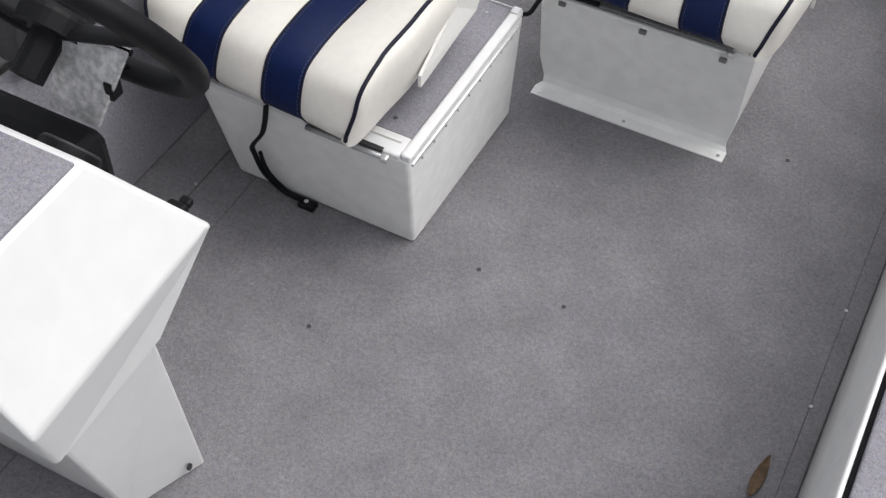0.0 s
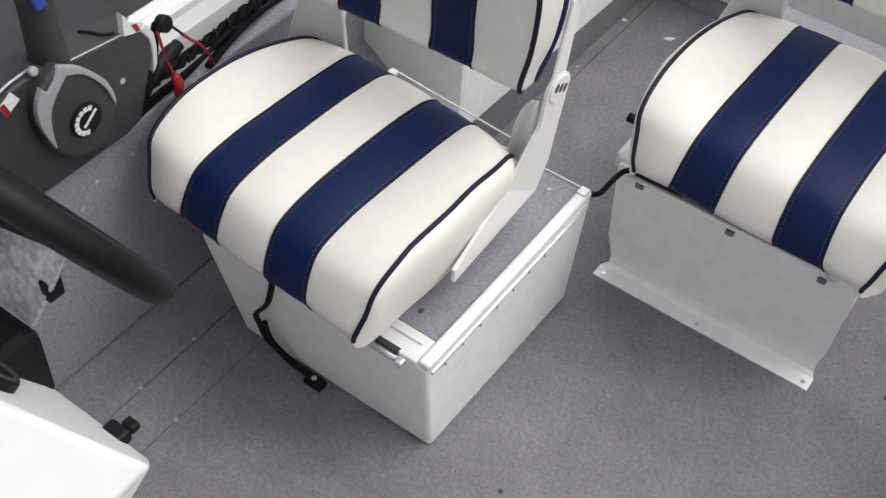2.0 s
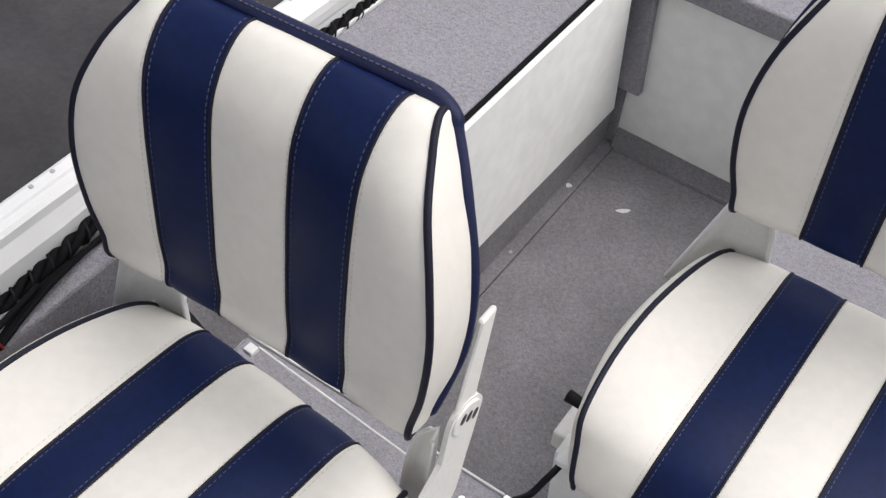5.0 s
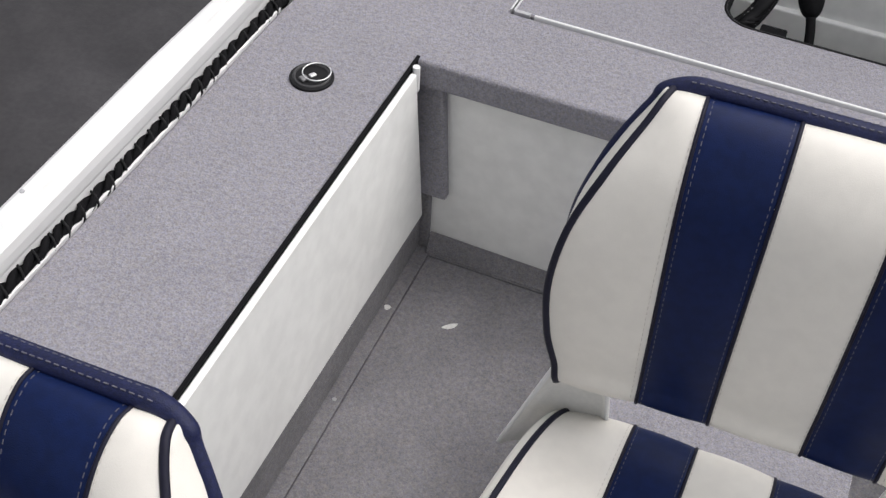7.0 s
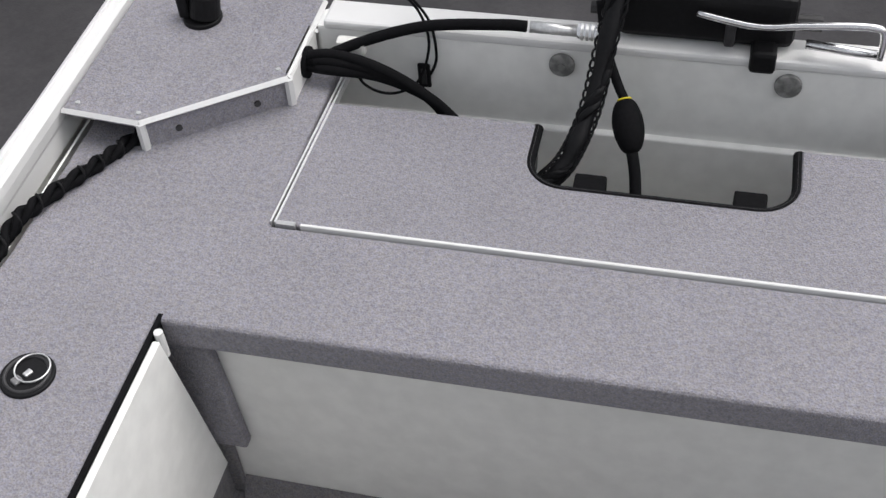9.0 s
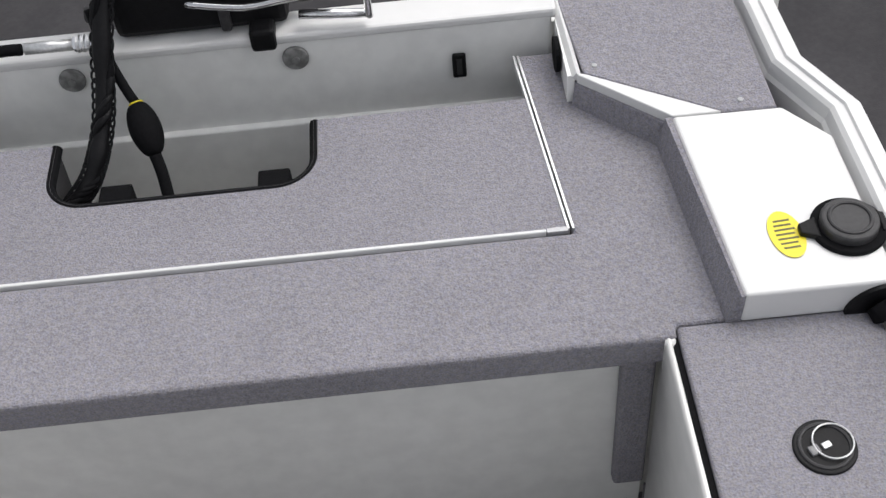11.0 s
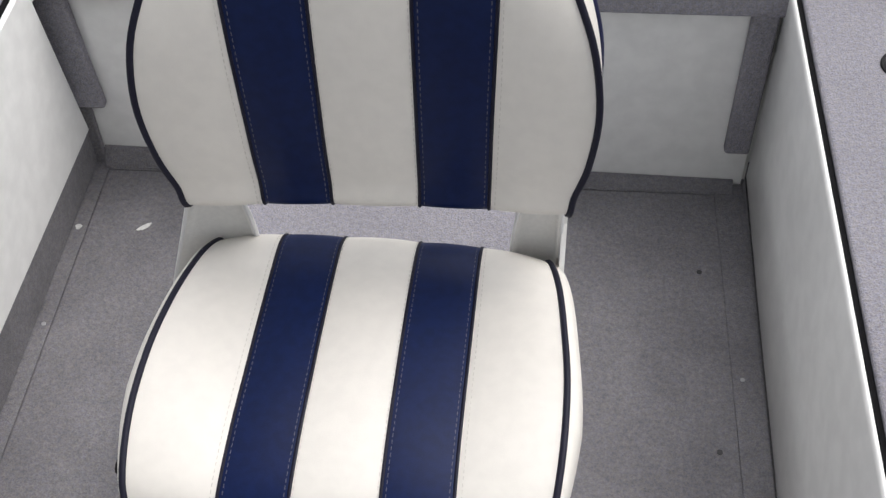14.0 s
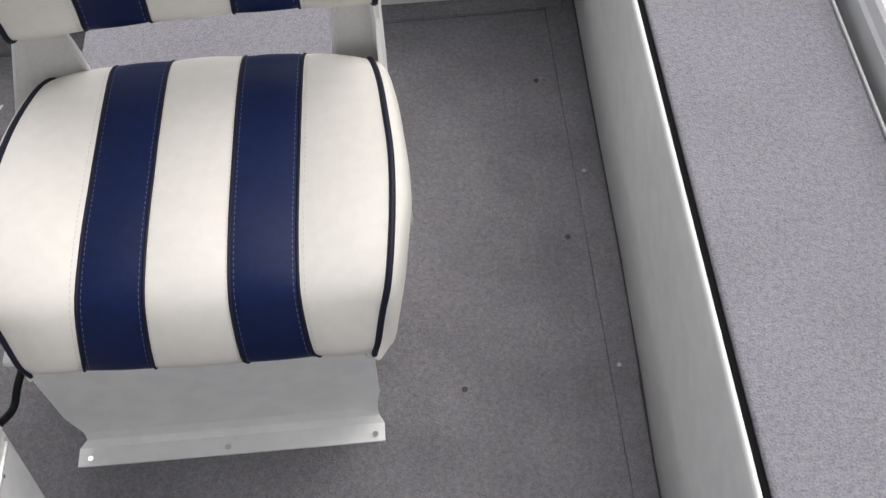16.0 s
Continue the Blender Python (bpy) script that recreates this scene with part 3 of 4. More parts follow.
# ---- fittings on the decks ----


def latch(x, y, turn):
    t = thing("hatch_latch", (x, y, DK), "round black recessed pull latch with a steel ring", "latch", "hatch latches", turn=turn)
    part("flange", disc((0, 0, 0), 0.034, 0.004, sides=36, bevel=0.002), BLACK, t)
    part("bowl", ring((0, 0, 0.004), 0.027, 0.0025), CHARCOAL, t)
    part("pull_ring", ring((0.009, 0.0, 0.0075), 0.0215, 0.0011, (0, 0, 1), 26), ALLOY, t, "steel pull ring")
    part("pivot", box(-0.02, -0.008, -0.006, 0.006, 0.003, 0.008, 0.002), DULL, t)
    part("catch_stud", box(-0.004, 0.007, -0.004, 0.004, 0.003, 0.0065, 0.0015), ALLOY, t)
    return t


latch(-0.482, 0.735, 60)
latch(0.942, 0.688, 20)

cap = part("fuel_cap", disc((1.034, 0.945, 0.0565), 0.034, 0.012, sides=36, bevel=0.004), CHARCOAL, right_box, "round black fuel filler cap")
part("flange", disc((1.034, 0.945, 0.0508), 0.044, 0.006, sides=36, bevel=0.002), RUBBER, cap)
part("rim", ring((1.034, 0.945, 0.0685), 0.024, 0.0025), CHARCOAL, cap)
for s in (-1, 1):
    lug = prism([(s * 0.036, -0.016), (s * 0.058, -0.007), (s * 0.058, 0.007), (s * 0.036, 0.016)], 0.0508, 0.0595, 0.002)
    bmesh.ops.translate(lug, vec=(1.034, 0.945, 0), verts=lug.verts)
    part("lug", lug, BLACK, cap)

sticker = thing("warning_sticker", (0.962, 0.944, QZ + 0.0015), "oval yellow warning sticker with dark print", "sticker", turn=4)
oval = [(0.0205 * math.cos(2 * math.pi * k / 32), 0.0365 * math.sin(2 * math.pi * k / 32)) for k in range(32)]
part("film", prism(oval, 0.0, 0.0006), YELLOW, sticker)
for k in range(7):
    y = -0.021 + k * 0.007
    w = 0.0125 * math.sqrt(max(0.1, 1 - (y / 0.034) ** 2))
    part("print_bar", box(-w, w * (0.8 if k % 2 else 1.0), y - 0.0014, y + 0.0014, 0.0006, 0.0009), INK, sticker)

light_base = thing("plug_socket", (-0.49, 1.385, QZ), "black plastic light socket with a flap on the corner box", "socket")
part("flange", disc((0, 0, 0), 0.03, 0.006, sides=28, bevel=0.002), BLACK, light_base)
part("body", disc((0.004, 0, 0.006), 0.0235, 0.038, (0.1, 0.25, 1), sides=24, bevel=0.006), BLACK, light_base)
part("flap", box(-0.034, -0.016, -0.012, 0.016, 0.004, 0.046, 0.004), BLACK, light_base)

for x in (0.068, 0.388):
    pad = thing("transom_pad", (x - 0.007, 1.391, 0.46), "round worn grey rubber bolt pad", "pad", "transom pads")
    part("disc", disc((0, 0.0, 0), 0.019, 0.006, (0, -1, 0.045), 28, 0.002), PAD, pad)
    part("bolt", disc((0, -0.006, 0), 0.006, 0.003, (0, -1, 0.045), 6), PAD, pad)
for x in (-0.147, 0.613):
    clip = thing("transom_clip", (x, 1.387, 0.42), "small upright black clip on the transom", "clip", "transom clips")
    part("plate", box(-0.01, 0.01, -0.006, 0.0, -0.022, 0.022, 0.003), BLACK, clip)
    part("slot", box(-0.004, 0.004, -0.0075, -0.006, -0.014, 0.014), CHARCOAL, clip)

# ---- outboard motor and its rigging ----
motor = thing("outboard_motor", (0.265, 1.42, QZ), "black outboard motor clamped on the transom", "outboard motor")
part("clamp", box(-0.13, 0.115, -0.01, 0.16, 0.016, 0.1, 0.012), BLACK, motor)
part("clamp_foot", box(0.058, 0.094, -0.04, 0.0, -0.006, 0.03, 0.006), BLACK, motor)
part("swivel", box(-0.06, 0.06, 0.1, 0.28, -0.3, 0.2, 0.02), BLACK, motor)
part("leg", box(-0.05, 0.05, 0.2, 0.36, -0.95, -0.2, 0.03), BLACK, motor)
part("cowl", box(-0.15, 0.15, 0.06, 0.52, 0.2, 0.62, 0.07, 4), BLACK, motor)
part("tilt_tube", tube([(-0.17, 0.02, 0.045), (0.15, 0.02, 0.045)], 0.012, 12, n=1), CHARCOAL, motor)
part("link_rod", tube([(-0.02, -0.02, 0.075), (0.06, -0.03, 0.068), (0.12, -0.03, 0.075), (0.205, -0.03, 0.082), (0.226, -0.028, 0.07), (0.228, -0.028, 0.03)],
                      0.0055, 8, n=5), CHROME, motor, "bent stainless link rod", True)
part("steering_ram", tube([(0.13, -0.015, 0.035), (0.225, -0.02, 0.03)], 0.007, 10, n=1), CHROME, motor, "stainless steering ram", True)
part("trigger", box(0.02, 0.035, -0.02, 0.0, 0.02, 0.06, 0.004), CHARCOAL, motor)

cable = thing("steering_cable", (-0.3, 1.325, 0.47), "black steering cable with a steel end running to the motor", "cable")
part("sheath", tube([(0.0, 0, 0), (0.06, 0.03, 0.02), (0.16, 0.055, 0.044), (0.27, 0.06, 0.055), (0.31, 0.06, 0.056)], 0.0085, 10), RUBBER, cable, smooth=True)
part("steel_end", tube([(0.315, 0.06, 0.056), (0.385, 0.06, 0.056)], 0.0085, 12, n=1), ALLOY, cable, "steel cable end", True)
for k in range(5):
    part("thread_ring", tube([(0.388 + 0.0075 * k, 0.06, 0.056), (0.392 + 0.0075 * k, 0.06, 0.056)], 0.0125, 14, n=1), ALLOY, cable)
part("nut", tube([(0.383, 0.06, 0.056), (0.43, 0.06, 0.056)], 0.0105, 6, n=1), CHROME, cable, "steel hexagon nut")

hose = thing("rigging_hose", (0.062, 1.2, 0.38), "thick wrapped black hose running from the motor into the notch", "hose")
path = smooth_line([(-0.045, -0.014, -0.05), (-0.03, -0.004, -0.024), (0.0, 0.018, 0.002), (0.03, 0.045, 0.03), (0.053, 0.1, 0.08), (0.066, 0.16, 0.16), (0.085, 0.23, 0.25)], 14)
part("wrapped_tube", tube(path, lambda s: 0.0115 + 0.0011 * math.sin(s * 47) + 0.0009 * math.sin(s * 23 + 1), 12, n=2), BLACK, hose, smooth=True)
for phase in range(4):
    strand = []
    for i, q in enumerate(smooth_line(path, 4)):
        a = 2 * math.pi * (i / (84 + 9 * phase) + phase / 4) + 0.5 * math.sin(i * 0.13 + phase)
        r = 0.0088 + 0.0022 * math.sin(i * 0.21 + 1.7 * phase)
        strand.append((q[0] + r * math.cos(a), q[1] + 0.7 * r * math.sin(a), q[2] - 0.7 * r * math.sin(a)))
    part("cable", tube(strand, 0.0042 + 0.0007 * phase, 7, n=1), BLACK if phase % 2 else RUBBER, hose, smooth=True)
coil = []
for i, q in enumerate(smooth_line(path, 8)):
    a = 2 * math.pi * i / 17 + 0.9 * math.sin(i * 0.05)
    coil.append((q[0] + 0.0155 * math.cos(a), q[1] + 0.011 * math.sin(a), q[2] + 0.0115 * math.sin(a)))
part("spiral_wrap", tube(coil, 0.0019, 5, n=1), BLACK, hose, "black spiral wrap", True)

fuel = thing("fuel_line", (0.156, 1.372, 0.512), "black fuel hose with a primer bulb", "fuel line")
part("upper_hose", tube([(-0.045, 0.04, 0.05), (-0.03, 0.0, 0.0), (-0.01, -0.035, -0.03), (0.004, -0.055, -0.045)], 0.007, 8), RUBBER, fuel, smooth=True)
part("primer_bulb", tube([(0.004, -0.055, -0.045), (0.01, -0.072, -0.06), (0.018, -0.094, -0.078), (0.024, -0.112, -0.092)],
                         lambda s: 0.008 + 0.0145 * math.sin(math.pi * min(1, s * 1.02)) ** 0.7, 14), RUBBER, fuel, "black rubber primer bulb", True)
part("lower_hose", tube([(0.024, -0.112, -0.092), (0.032, -0.135, -0.115), (0.04, -0.18, -0.16), (0.04, -0.2, -0.2)], 0.0085, 8), RUBBER, fuel, smooth=True)
part("cable_tie", ring((0.004, -0.055, -0.045), 0.0095, 0.0012, (0.3, -0.75, -0.6)), YELLOW, fuel, "small yellow tie")

loom = thing("cable_loom", (-0.3, 1.33, 0.46), "bundle of thin black cables running to the transom well", "cable")
for k in range(3):
    d = 0.008 * k
    part("cable", tube([(-0.02, 0.0, d), (0.03, -0.01 + d, 0.006 + d), (0.1, 0.0, -0.006 + d), (0.17, 0.0, -0.035), (0.22, -0.01, -0.075 - d)], 0.0082, 8), RUBBER, loom, smooth=True)
part("thin_wire", tube([(0.05, 0.03, 0.0), (0.07, 0.01, -0.03), (0.11, 0.01, -0.045), (0.15, 0.025, -0.03), (0.165, 0.05, 0.02), (0.15, 0.07, 0.06), (0.125, 0.08, 0.085)], 0.0022, 6), RUBBER, loom, smooth=True)
part("thin_wire", tube([(0.135, 0.08, 0.082), (0.165, 0.065, 0.05), (0.175, 0.05, 0.0), (0.165, 0.045, -0.03)], 0.0022, 6), RUBBER, loom, smooth=True)
part("plug", box(0.03, 0.075, 0.02, 0.04, 0.012, 0.034, 0.004), SHELL, loom, "pale grey cable plug")

side_loom = thing("cable_loom", (-0.607, 0.0, 0.438), "thick black bundle of cables in spiral wrap along the gunwale", "cable")
wrap = []
for k in range(60):
    y = -0.5 + k * 0.0295
    x = (-0.011 if y < -0.2 else -0.011 - 0.017 * (y + 0.2) / 0.25 if y < 0.05 else -0.028 + 0.017 * min(1.0, (y - 0.05) / 0.82)) + 0.0015 * math.sin(k * 0.7)
    z = 0.0 + 0.002 * math.cos(k * 0.5) - (0.024 * min(1, (-0.1 - y) * 4) if y < -0.1 else 0.0)
    if y > 0.95:
        x += (y - 0.95) * 0.5
        z += 0.01
    wrap.append((x, y, z))
core = smooth_line(wrap, 6)
for phase in range(3):
    strand = []
    for i, q in enumerate(core):
        a = 2 * math.pi * (i / 17 + phase / 3) + 0.4 * math.sin(i * 0.23)
        r = 0.0062 + 0.0013 * math.sin(i * 0.37 + 2 * phase)
        strand.append((q.x + r * math.cos(a), q.y, q.z + r * math.sin(a)))
    part("wrapped_hose", tube(strand, 0.0058, 8, n=1), RUBBER, side_loom, smooth=True)
helix = []
for i, q in enumerate(smooth_line(wrap, 10)):
    a = 2 * math.pi * i / 11 + 0.6 * math.sin(i * 0.07)
    helix.append((q.x + 0.0115 * math.cos(a), q.y + 0.002 * math.sin(i * 0.31), q.z + 0.0115 * math.sin(a)))
part("spiral_wrap", tube(helix, 0.0022, 5, n=1), BLACK, side_loom, "black plastic spiral wrap", True)
for k in range(3):
    part("loose_cable", tube([(0.03 + 0.004 * k, -0.36, -0.018), (0.004 + 0.007 * k, -0.26, -0.016 + 0.003 * k), (0.006 - 0.004 * k, -0.1, -0.017), (-0.004, 0.1, -0.014)],
                             0.0036, 6), RUBBER, side_loom, smooth=True)

# ---- seats ----
# rows along each face: y, z, half width, how far the edge lies back, and the seams' distances and set-back
CUSHION = [(-0.081, 0.06, 0.194, 0.0), (-0.085, 0.067, 0.1955, 0.003), (-0.089, 0.085, 0.2, 0.007), (-0.075, 0.125, 0.2085, 0.007),
           (-0.047, 0.157, 0.219, -0.001), (0.022, 0.175, 0.226, -0.008), (0.1, 0.181, 0.2265, -0.009), (0.168, 0.184, 0.2205, -0.005),
           (0.232, 0.183, 0.2135, 0.006), (0.282, 0.176, 0.204, 0.013), (0.313, 0.152, 0.197, 0.0135), (0.318, 0.113, 0.191, 0.0135)]
CUSHION_SEAMS = [(0.0526, 0.1336, 0.002), (0.0468, 0.1214, 0.004), (0.0451, 0.119, 0.009), (0.0456, 0.1188, -0.002)]
BACKREST = [(0.272, 0.265, 0.207, 0.0), (0.263, 0.275, 0.213, -0.007), (0.269, 0.3, 0.2175, -0.011), (0.271, 0.347, 0.2295, -0.014),
            (0.278, 0.413, 0.2355, -0.0175), (0.287, 0.481, 0.2262, -0.0145), (0.3, 0.538, 0.204, -0.001), (0.325, 0.576, 0.185, 0.008),
            (0.353, 0.594, 0.1735, 0.004), (0.373, 0.592, 0.1685, 0.002)]
BACKREST_SEAMS = [(0.0481, 0.1244, -0.001), (0.0496, 0.1269, -0.005), (0.0505, 0.1338, -0.007), (0.0512, 0.137, 0.001)]
SIDE_DEPTH = [(0.028,), (0.04,), (0.053,), (0.062,), (0.066,), (0.064,), (0.054,), (0.038,), (0.022,), (0.012,)]


def padded(table, seams, puff, flare=0.0, depth=1.0):
    """The upholstered face: a place for u across (-3 to 3, whole numbers on the seams and edges) and s along."""
    def face(u, s):
        y, z, hw, back = lerp_table(table, s)
        inner, outer, seam_back = lerp_table(seams, s)
        y0, z0 = lerp_table(table, max(0.0, s - 0.01))[:2]
        y1, z1 = lerp_table(table, min(1.0, s + 0.01))[:2]
        d = math.hypot(y1 - y0, z1 - z0) or 1.0
        ny, nz = (z1 - z0) / d, -(y1 - y0) / d
        xs, offs = (0.0, inner, outer, hw), (0.0, 0.0, seam_back, back)
        k = min(2, int(abs(u)))
        f = abs(u) - k
        x = xs[k] + (xs[k + 1] - xs[k]) * f
        off = offs[k] + (offs[k + 1] - offs[k]) * f
        ends = min(1.0, 6 * s, 6 * (1 - s))
        if k == 0:
            off -= puff * (1 - f * f) * ends
        elif k == 1:
            off -= 0.75 * puff * 4 * f * (1 - f) * ends
        else:
            off -= 1.3 * puff * 4 * f * (1 - f) * ends
        if u > 2:
            x += flare * (u - 2) * min(1.0, max(0.0, (0.46 - s) / 0.2))
        return (math.copysign(x, u), (y + off * ny + 0.05) * depth - 0.05, z + off * nz)
    return face


def upholstery(face, parent, count):
    """Five striped panels with seams, stitching and edge piping."""
    for i, (a, b) in enumerate(((-3, -2), (-2, -1), (-1, 1), (1, 2), (2, 3))):
        rows = [[face(a + (b - a) * j / 8, k / count) for j in range(9)] for k in range(count + 1)]
        part("stripe" if i % 2 else "panel", grid(rows), BLUE if i % 2 else CREAM, parent, "navy blue vinyl stripe" if i % 2 else "cream vinyl panel", True)
    for u in (-2, -1, 1, 2):
        part("seam", tube([face(u, k / count) for k in range(count + 1)], 0.0021, 6, n=1), NAVY, parent, "dark welted seam", True)
        for d in (-0.07, 0.07):
            line = [Vector(face(u + d, k / count)) for k in range(count + 1)]
            on_blue = 1 < abs(u + d) < 2
            part("stitching", dashes(line, 0.00055), THREAD if on_blue else STITCH, parent)
    for e in (-3, 3):
        part("piping", tube([face(e, k / count) for k in range(count + 1)], 0.0039, 8, n=1), NAVY, parent, "dark navy edge piping", True)


def fishing_seat(at, turn, lean, base, flare, label):
    seat = thing("boat_seat", at, label, "boat seat", "boat seats", turn=turn)
    # cushion
    cushion = part("cushion", box(-0.17, 0.17, -0.04, 0.29, 0.07, 0.135, 0.015, 3), CREAM, seat)
    face = padded(CUSHION, CUSHION_SEAMS, 0.0035, flare, 0.962 if flare else 1.0)
    upholstery(face, cushion, 44)
    for e in (-1, 1):
        rows = []
        for k in range(6 if e < 0 else 2, 45):
            s = k / 44
            x, y, z = face(3 * e, s)
            deep = max(0.0, z - 0.05)
            out = e * (0.019 * min(1.0, max(0.0, (s - 0.26) / 0.24)) - 0.012 * min(1.0, max(0.0, (0.3 - s) / 0.15)))
            rows.append([(x, y, z), (x + 0.5 * out, y, z - 0.03 * deep), (x + 0.85 * out, y, z - 0.12 * deep), (x + out, y, z - 0.3 * deep), (x + 0.6 * out, y, z - 0.7 * deep), (x, y, z - deep)])
        part("side_boxing", grid(rows), CREAM, cushion, smooth=True)
    shell = [(-0.16, -0.05), (0.16, -0.05), (0.208, 0.03), (0.214, 0.2), (0.193, 0.3), (-0.193, 0.3), (-0.214, 0.2), (-0.208, 0.03)]
    part("base_shell", prism(shell, 0.04, 0.052, 0.004), SHELL, seat, "cream plastic seat pan")
    part("mount_plate", box(-0.15, 0.15, 0.045, 0.27, base, 0.041, 0.006), CHARCOAL, seat, "dark seat mount")
    # backrest on its hinge
    back = part("backrest", box(-0.155, 0.155, 0.3, 0.345, 0.3, 0.55, 0.012), CREAM, seat)
    pivot = Matrix.Translation((0, 0.367, 0.252))
    back.matrix_local = Matrix.Translation(lean[0]) @ pivot @ Matrix.Rotation(lean[1], 4, "Y") @ Matrix.Rotation(lean[2], 4, "Z") @ Matrix.Rotation(lean[3], 4, "X") @ Matrix.Diagonal((1, 1, lean[4], 1)) @ pivot.inverted()
    sides = []
    bface = padded(BACKREST, BACKREST_SEAMS, 0.0035)
    upholstery(bface, back, 40)
    for e in (-1, 1):
        rows, line = [], []
        for k in range(41):
            s = k / 40
            x, y, z = bface(3 * e, s)
            d = lerp_table(SIDE_DEPTH, s)[0]
            rows.append([(x, y, z), (x + e * 0.003, y + 0.3 * d, z), (x + e * 0.003, y + 0.7 * d, z), (x + e * 0.001, y + d, z)])
            line.append((x + e * 0.001, y + d, z))
        part("side_boxing", grid(rows), CREAM, back, smooth=True)
        sides.append([line[k] for k in (0, 5, 10, 15, 20, 25, 29, 32, 34)])
    hw, zt, yt = BACKREST[-1][2], BACKREST[-1][1], BACKREST[-1][0] + 0.004
    crown = [(-hw + 0.014, yt + 0.001, zt + 0.001), (-hw + 0.05, yt, zt + 0.003), (0, yt, zt + 0.002), (hw - 0.05, yt, zt + 0.003), (hw - 0.014, yt + 0.001, zt + 0.001)]
    edge = sides[0] + crown + sides[1][::-1]
    part("binding", tube(edge, lambda s: 0.0058 + 0.0038 * min(1.0, max(0.0, (0.5 - abs(s - 0.5)) - 0.3) * 8), 12, n=8, flat=0.8), BAND, back, "royal blue binding round the edge", True)
    for d in (-0.004, 0.004):
        part("stitching", dashes(smooth_line([(x, y + d, z + 0.0072) for x, y, z in crown], 20), 0.0007), THREAD, back)
    rows = []
    for k in range(21):
        s = 0.02 + 0.9 * k / 20
        x, y, z = bface(3, s)
        y += lerp_table(SIDE_DEPTH, s)[0]
        rows.append([(x * j / 4, y + 0.012 * (1 - (j / 4) ** 2) * (1 - s ** 3), z - 0.004) for j in range(-4, 5)])
    part("back_shell", grid(rows, thick=0.004), SHELL, back, "cream plastic back shell", True)
    # hinge arms at both sides
    for e in (-1, 1):
        head = [(0.351 + 0.028 * math.cos(radians(a)), 0.254 + 0.028 * math.sin(radians(a))) for a in range(175, -31, -15)]
        wide, slim = e < 0, flare > 0 and e > 0
        side_view = [(0.1, 0.06), (0.1, 0.085), (0.25, 0.09 if wide else 0.12), (0.33, 0.16) if wide else (0.316, 0.2)] + head + [(0.364, 0.17), (0.354, 0.11), (0.33, 0.062)]
        bma = bmesh.new()
        inner = [bma.verts.new((e * (0.211 + (0.026 if y < 0.2 else 0.0)), y, z)) for y, z in side_view]
        outer = [bma.verts.new((e * (0.217 + (0.026 if y < 0.2 else 0.0)), y, z)) for y, z in side_view]
        bma.faces.new(inner)
        bma.faces.new(outer)
        for i in range(len(side_view)):
            j = (i + 1) % len(side_view)
            bma.faces.new((inner[i], inner[j], outer[j], outer[i]))
        arm = part("hinge_arm", bma, SHELL, seat, "white painted steel hinge arm")
        part("upper_link", hexa([(e * 0.212, 0.33, 0.262), (e * 0.2155, 0.33, 0.262), (e * 0.2155, 0.366, 0.262), (e * 0.212, 0.366, 0.262)],
                                [(e * 0.21, 0.355, 0.405), (e * 0.217, 0.355, 0.405), (e * 0.217, 0.378, 0.41), (e * 0.21, 0.378, 0.41)], 0.002, 1), SHELL, arm)
        boss = part("pivot_boss", disc((e * 0.214, 0.35, 0.255), 0.0235, 0.006, (e, 0, 0), 28, 0.002), SHELL, arm)
        for k in (-1, 0, 1):
            slot = disc((0, 0, 0), 0.0062, 0.0006, (e, 0, 0), 16)
            slot.transform(Matrix.Translation((e * 0.22, 0.352 + 0.0105 * k, 0.257 - 0.005 * k)) @ Matrix.Rotation(radians(-25), 4, "X") @ Matrix.Diagonal((1, 0.62, 1.25, 1)))
            part("slot", slot, CHARCOAL, boss, "dark slot")
        if slim:
            arm.location = (0.01, -0.009, 0.008)
        # a bent plate closes the gap between cushion and back
        wing = []
        for z, w in ((0.06, 0.133), (0.12, 0.135), (0.19, 0.141), (0.23, 0.15), (0.26, 0.165)):
            if wide:
                out, w = (0.244 if flare > 0 else 0.23) + 0.29 * (0.2 - z), w + 0.013
                wing.append([(e * out, 0.285, z), (e * (out - 0.012), 0.297, z), (e * (out - 0.03), 0.303, z), (e * (w + 0.006), 0.305, z), (e * w, 0.297, z)])
            else:
                if slim:
                    z, w = 0.06 + 0.87 * (z - 0.06), w + 0.033
                else:
                    w += 0.016
                wing.append([(e * 0.211, 0.31, z), (e * 0.208, 0.324, z), (e * 0.205, 0.329, z), (e * (w + 0.006), 0.331, z), (e * w, 0.323, z)])
        plate = part("hinge_wing", grid(wing, thick=0.004), SHELL, seat, "cream plastic hinge plate", True)
        for col in (0, 4):
            part("plate_lip", tube([row[col] for row in wing], 0.0032 if wide else 0.0022, 6, n=3), BRIGHT, plate, "bright rolled lip", True)
    return seat


passenger = fishing_seat((0.254, 0.006, 0.293), -1.65, ((0, 0, 0), -0.009, 0.045, 0.047, 1.048), -0.0215, 0.0, "cream vinyl boat seat with two navy stripes on a carpeted box")
driver = fishing_seat((-0.2936, -0.5057, 0.28), -4.2, ((-0.0043, 0.0001, 0.0056), -0.0808, 0.0344, 0.0, 1.0), 0.0012, 0.02, "cream vinyl boat seat with two navy stripes beside the throttle")
part("pull_tab", box(-0.08, -0.065, 0.317, 0.331, 0.128, 0.136, 0.002), BRIGHT, driver, "small white pull tab")
part("rear_rod", tube([(-0.07, 0.335, 0.128), (0.19, 0.335, 0.13)], 0.0016, 8, n=1), BRIGHT, driver, "thin white rod")
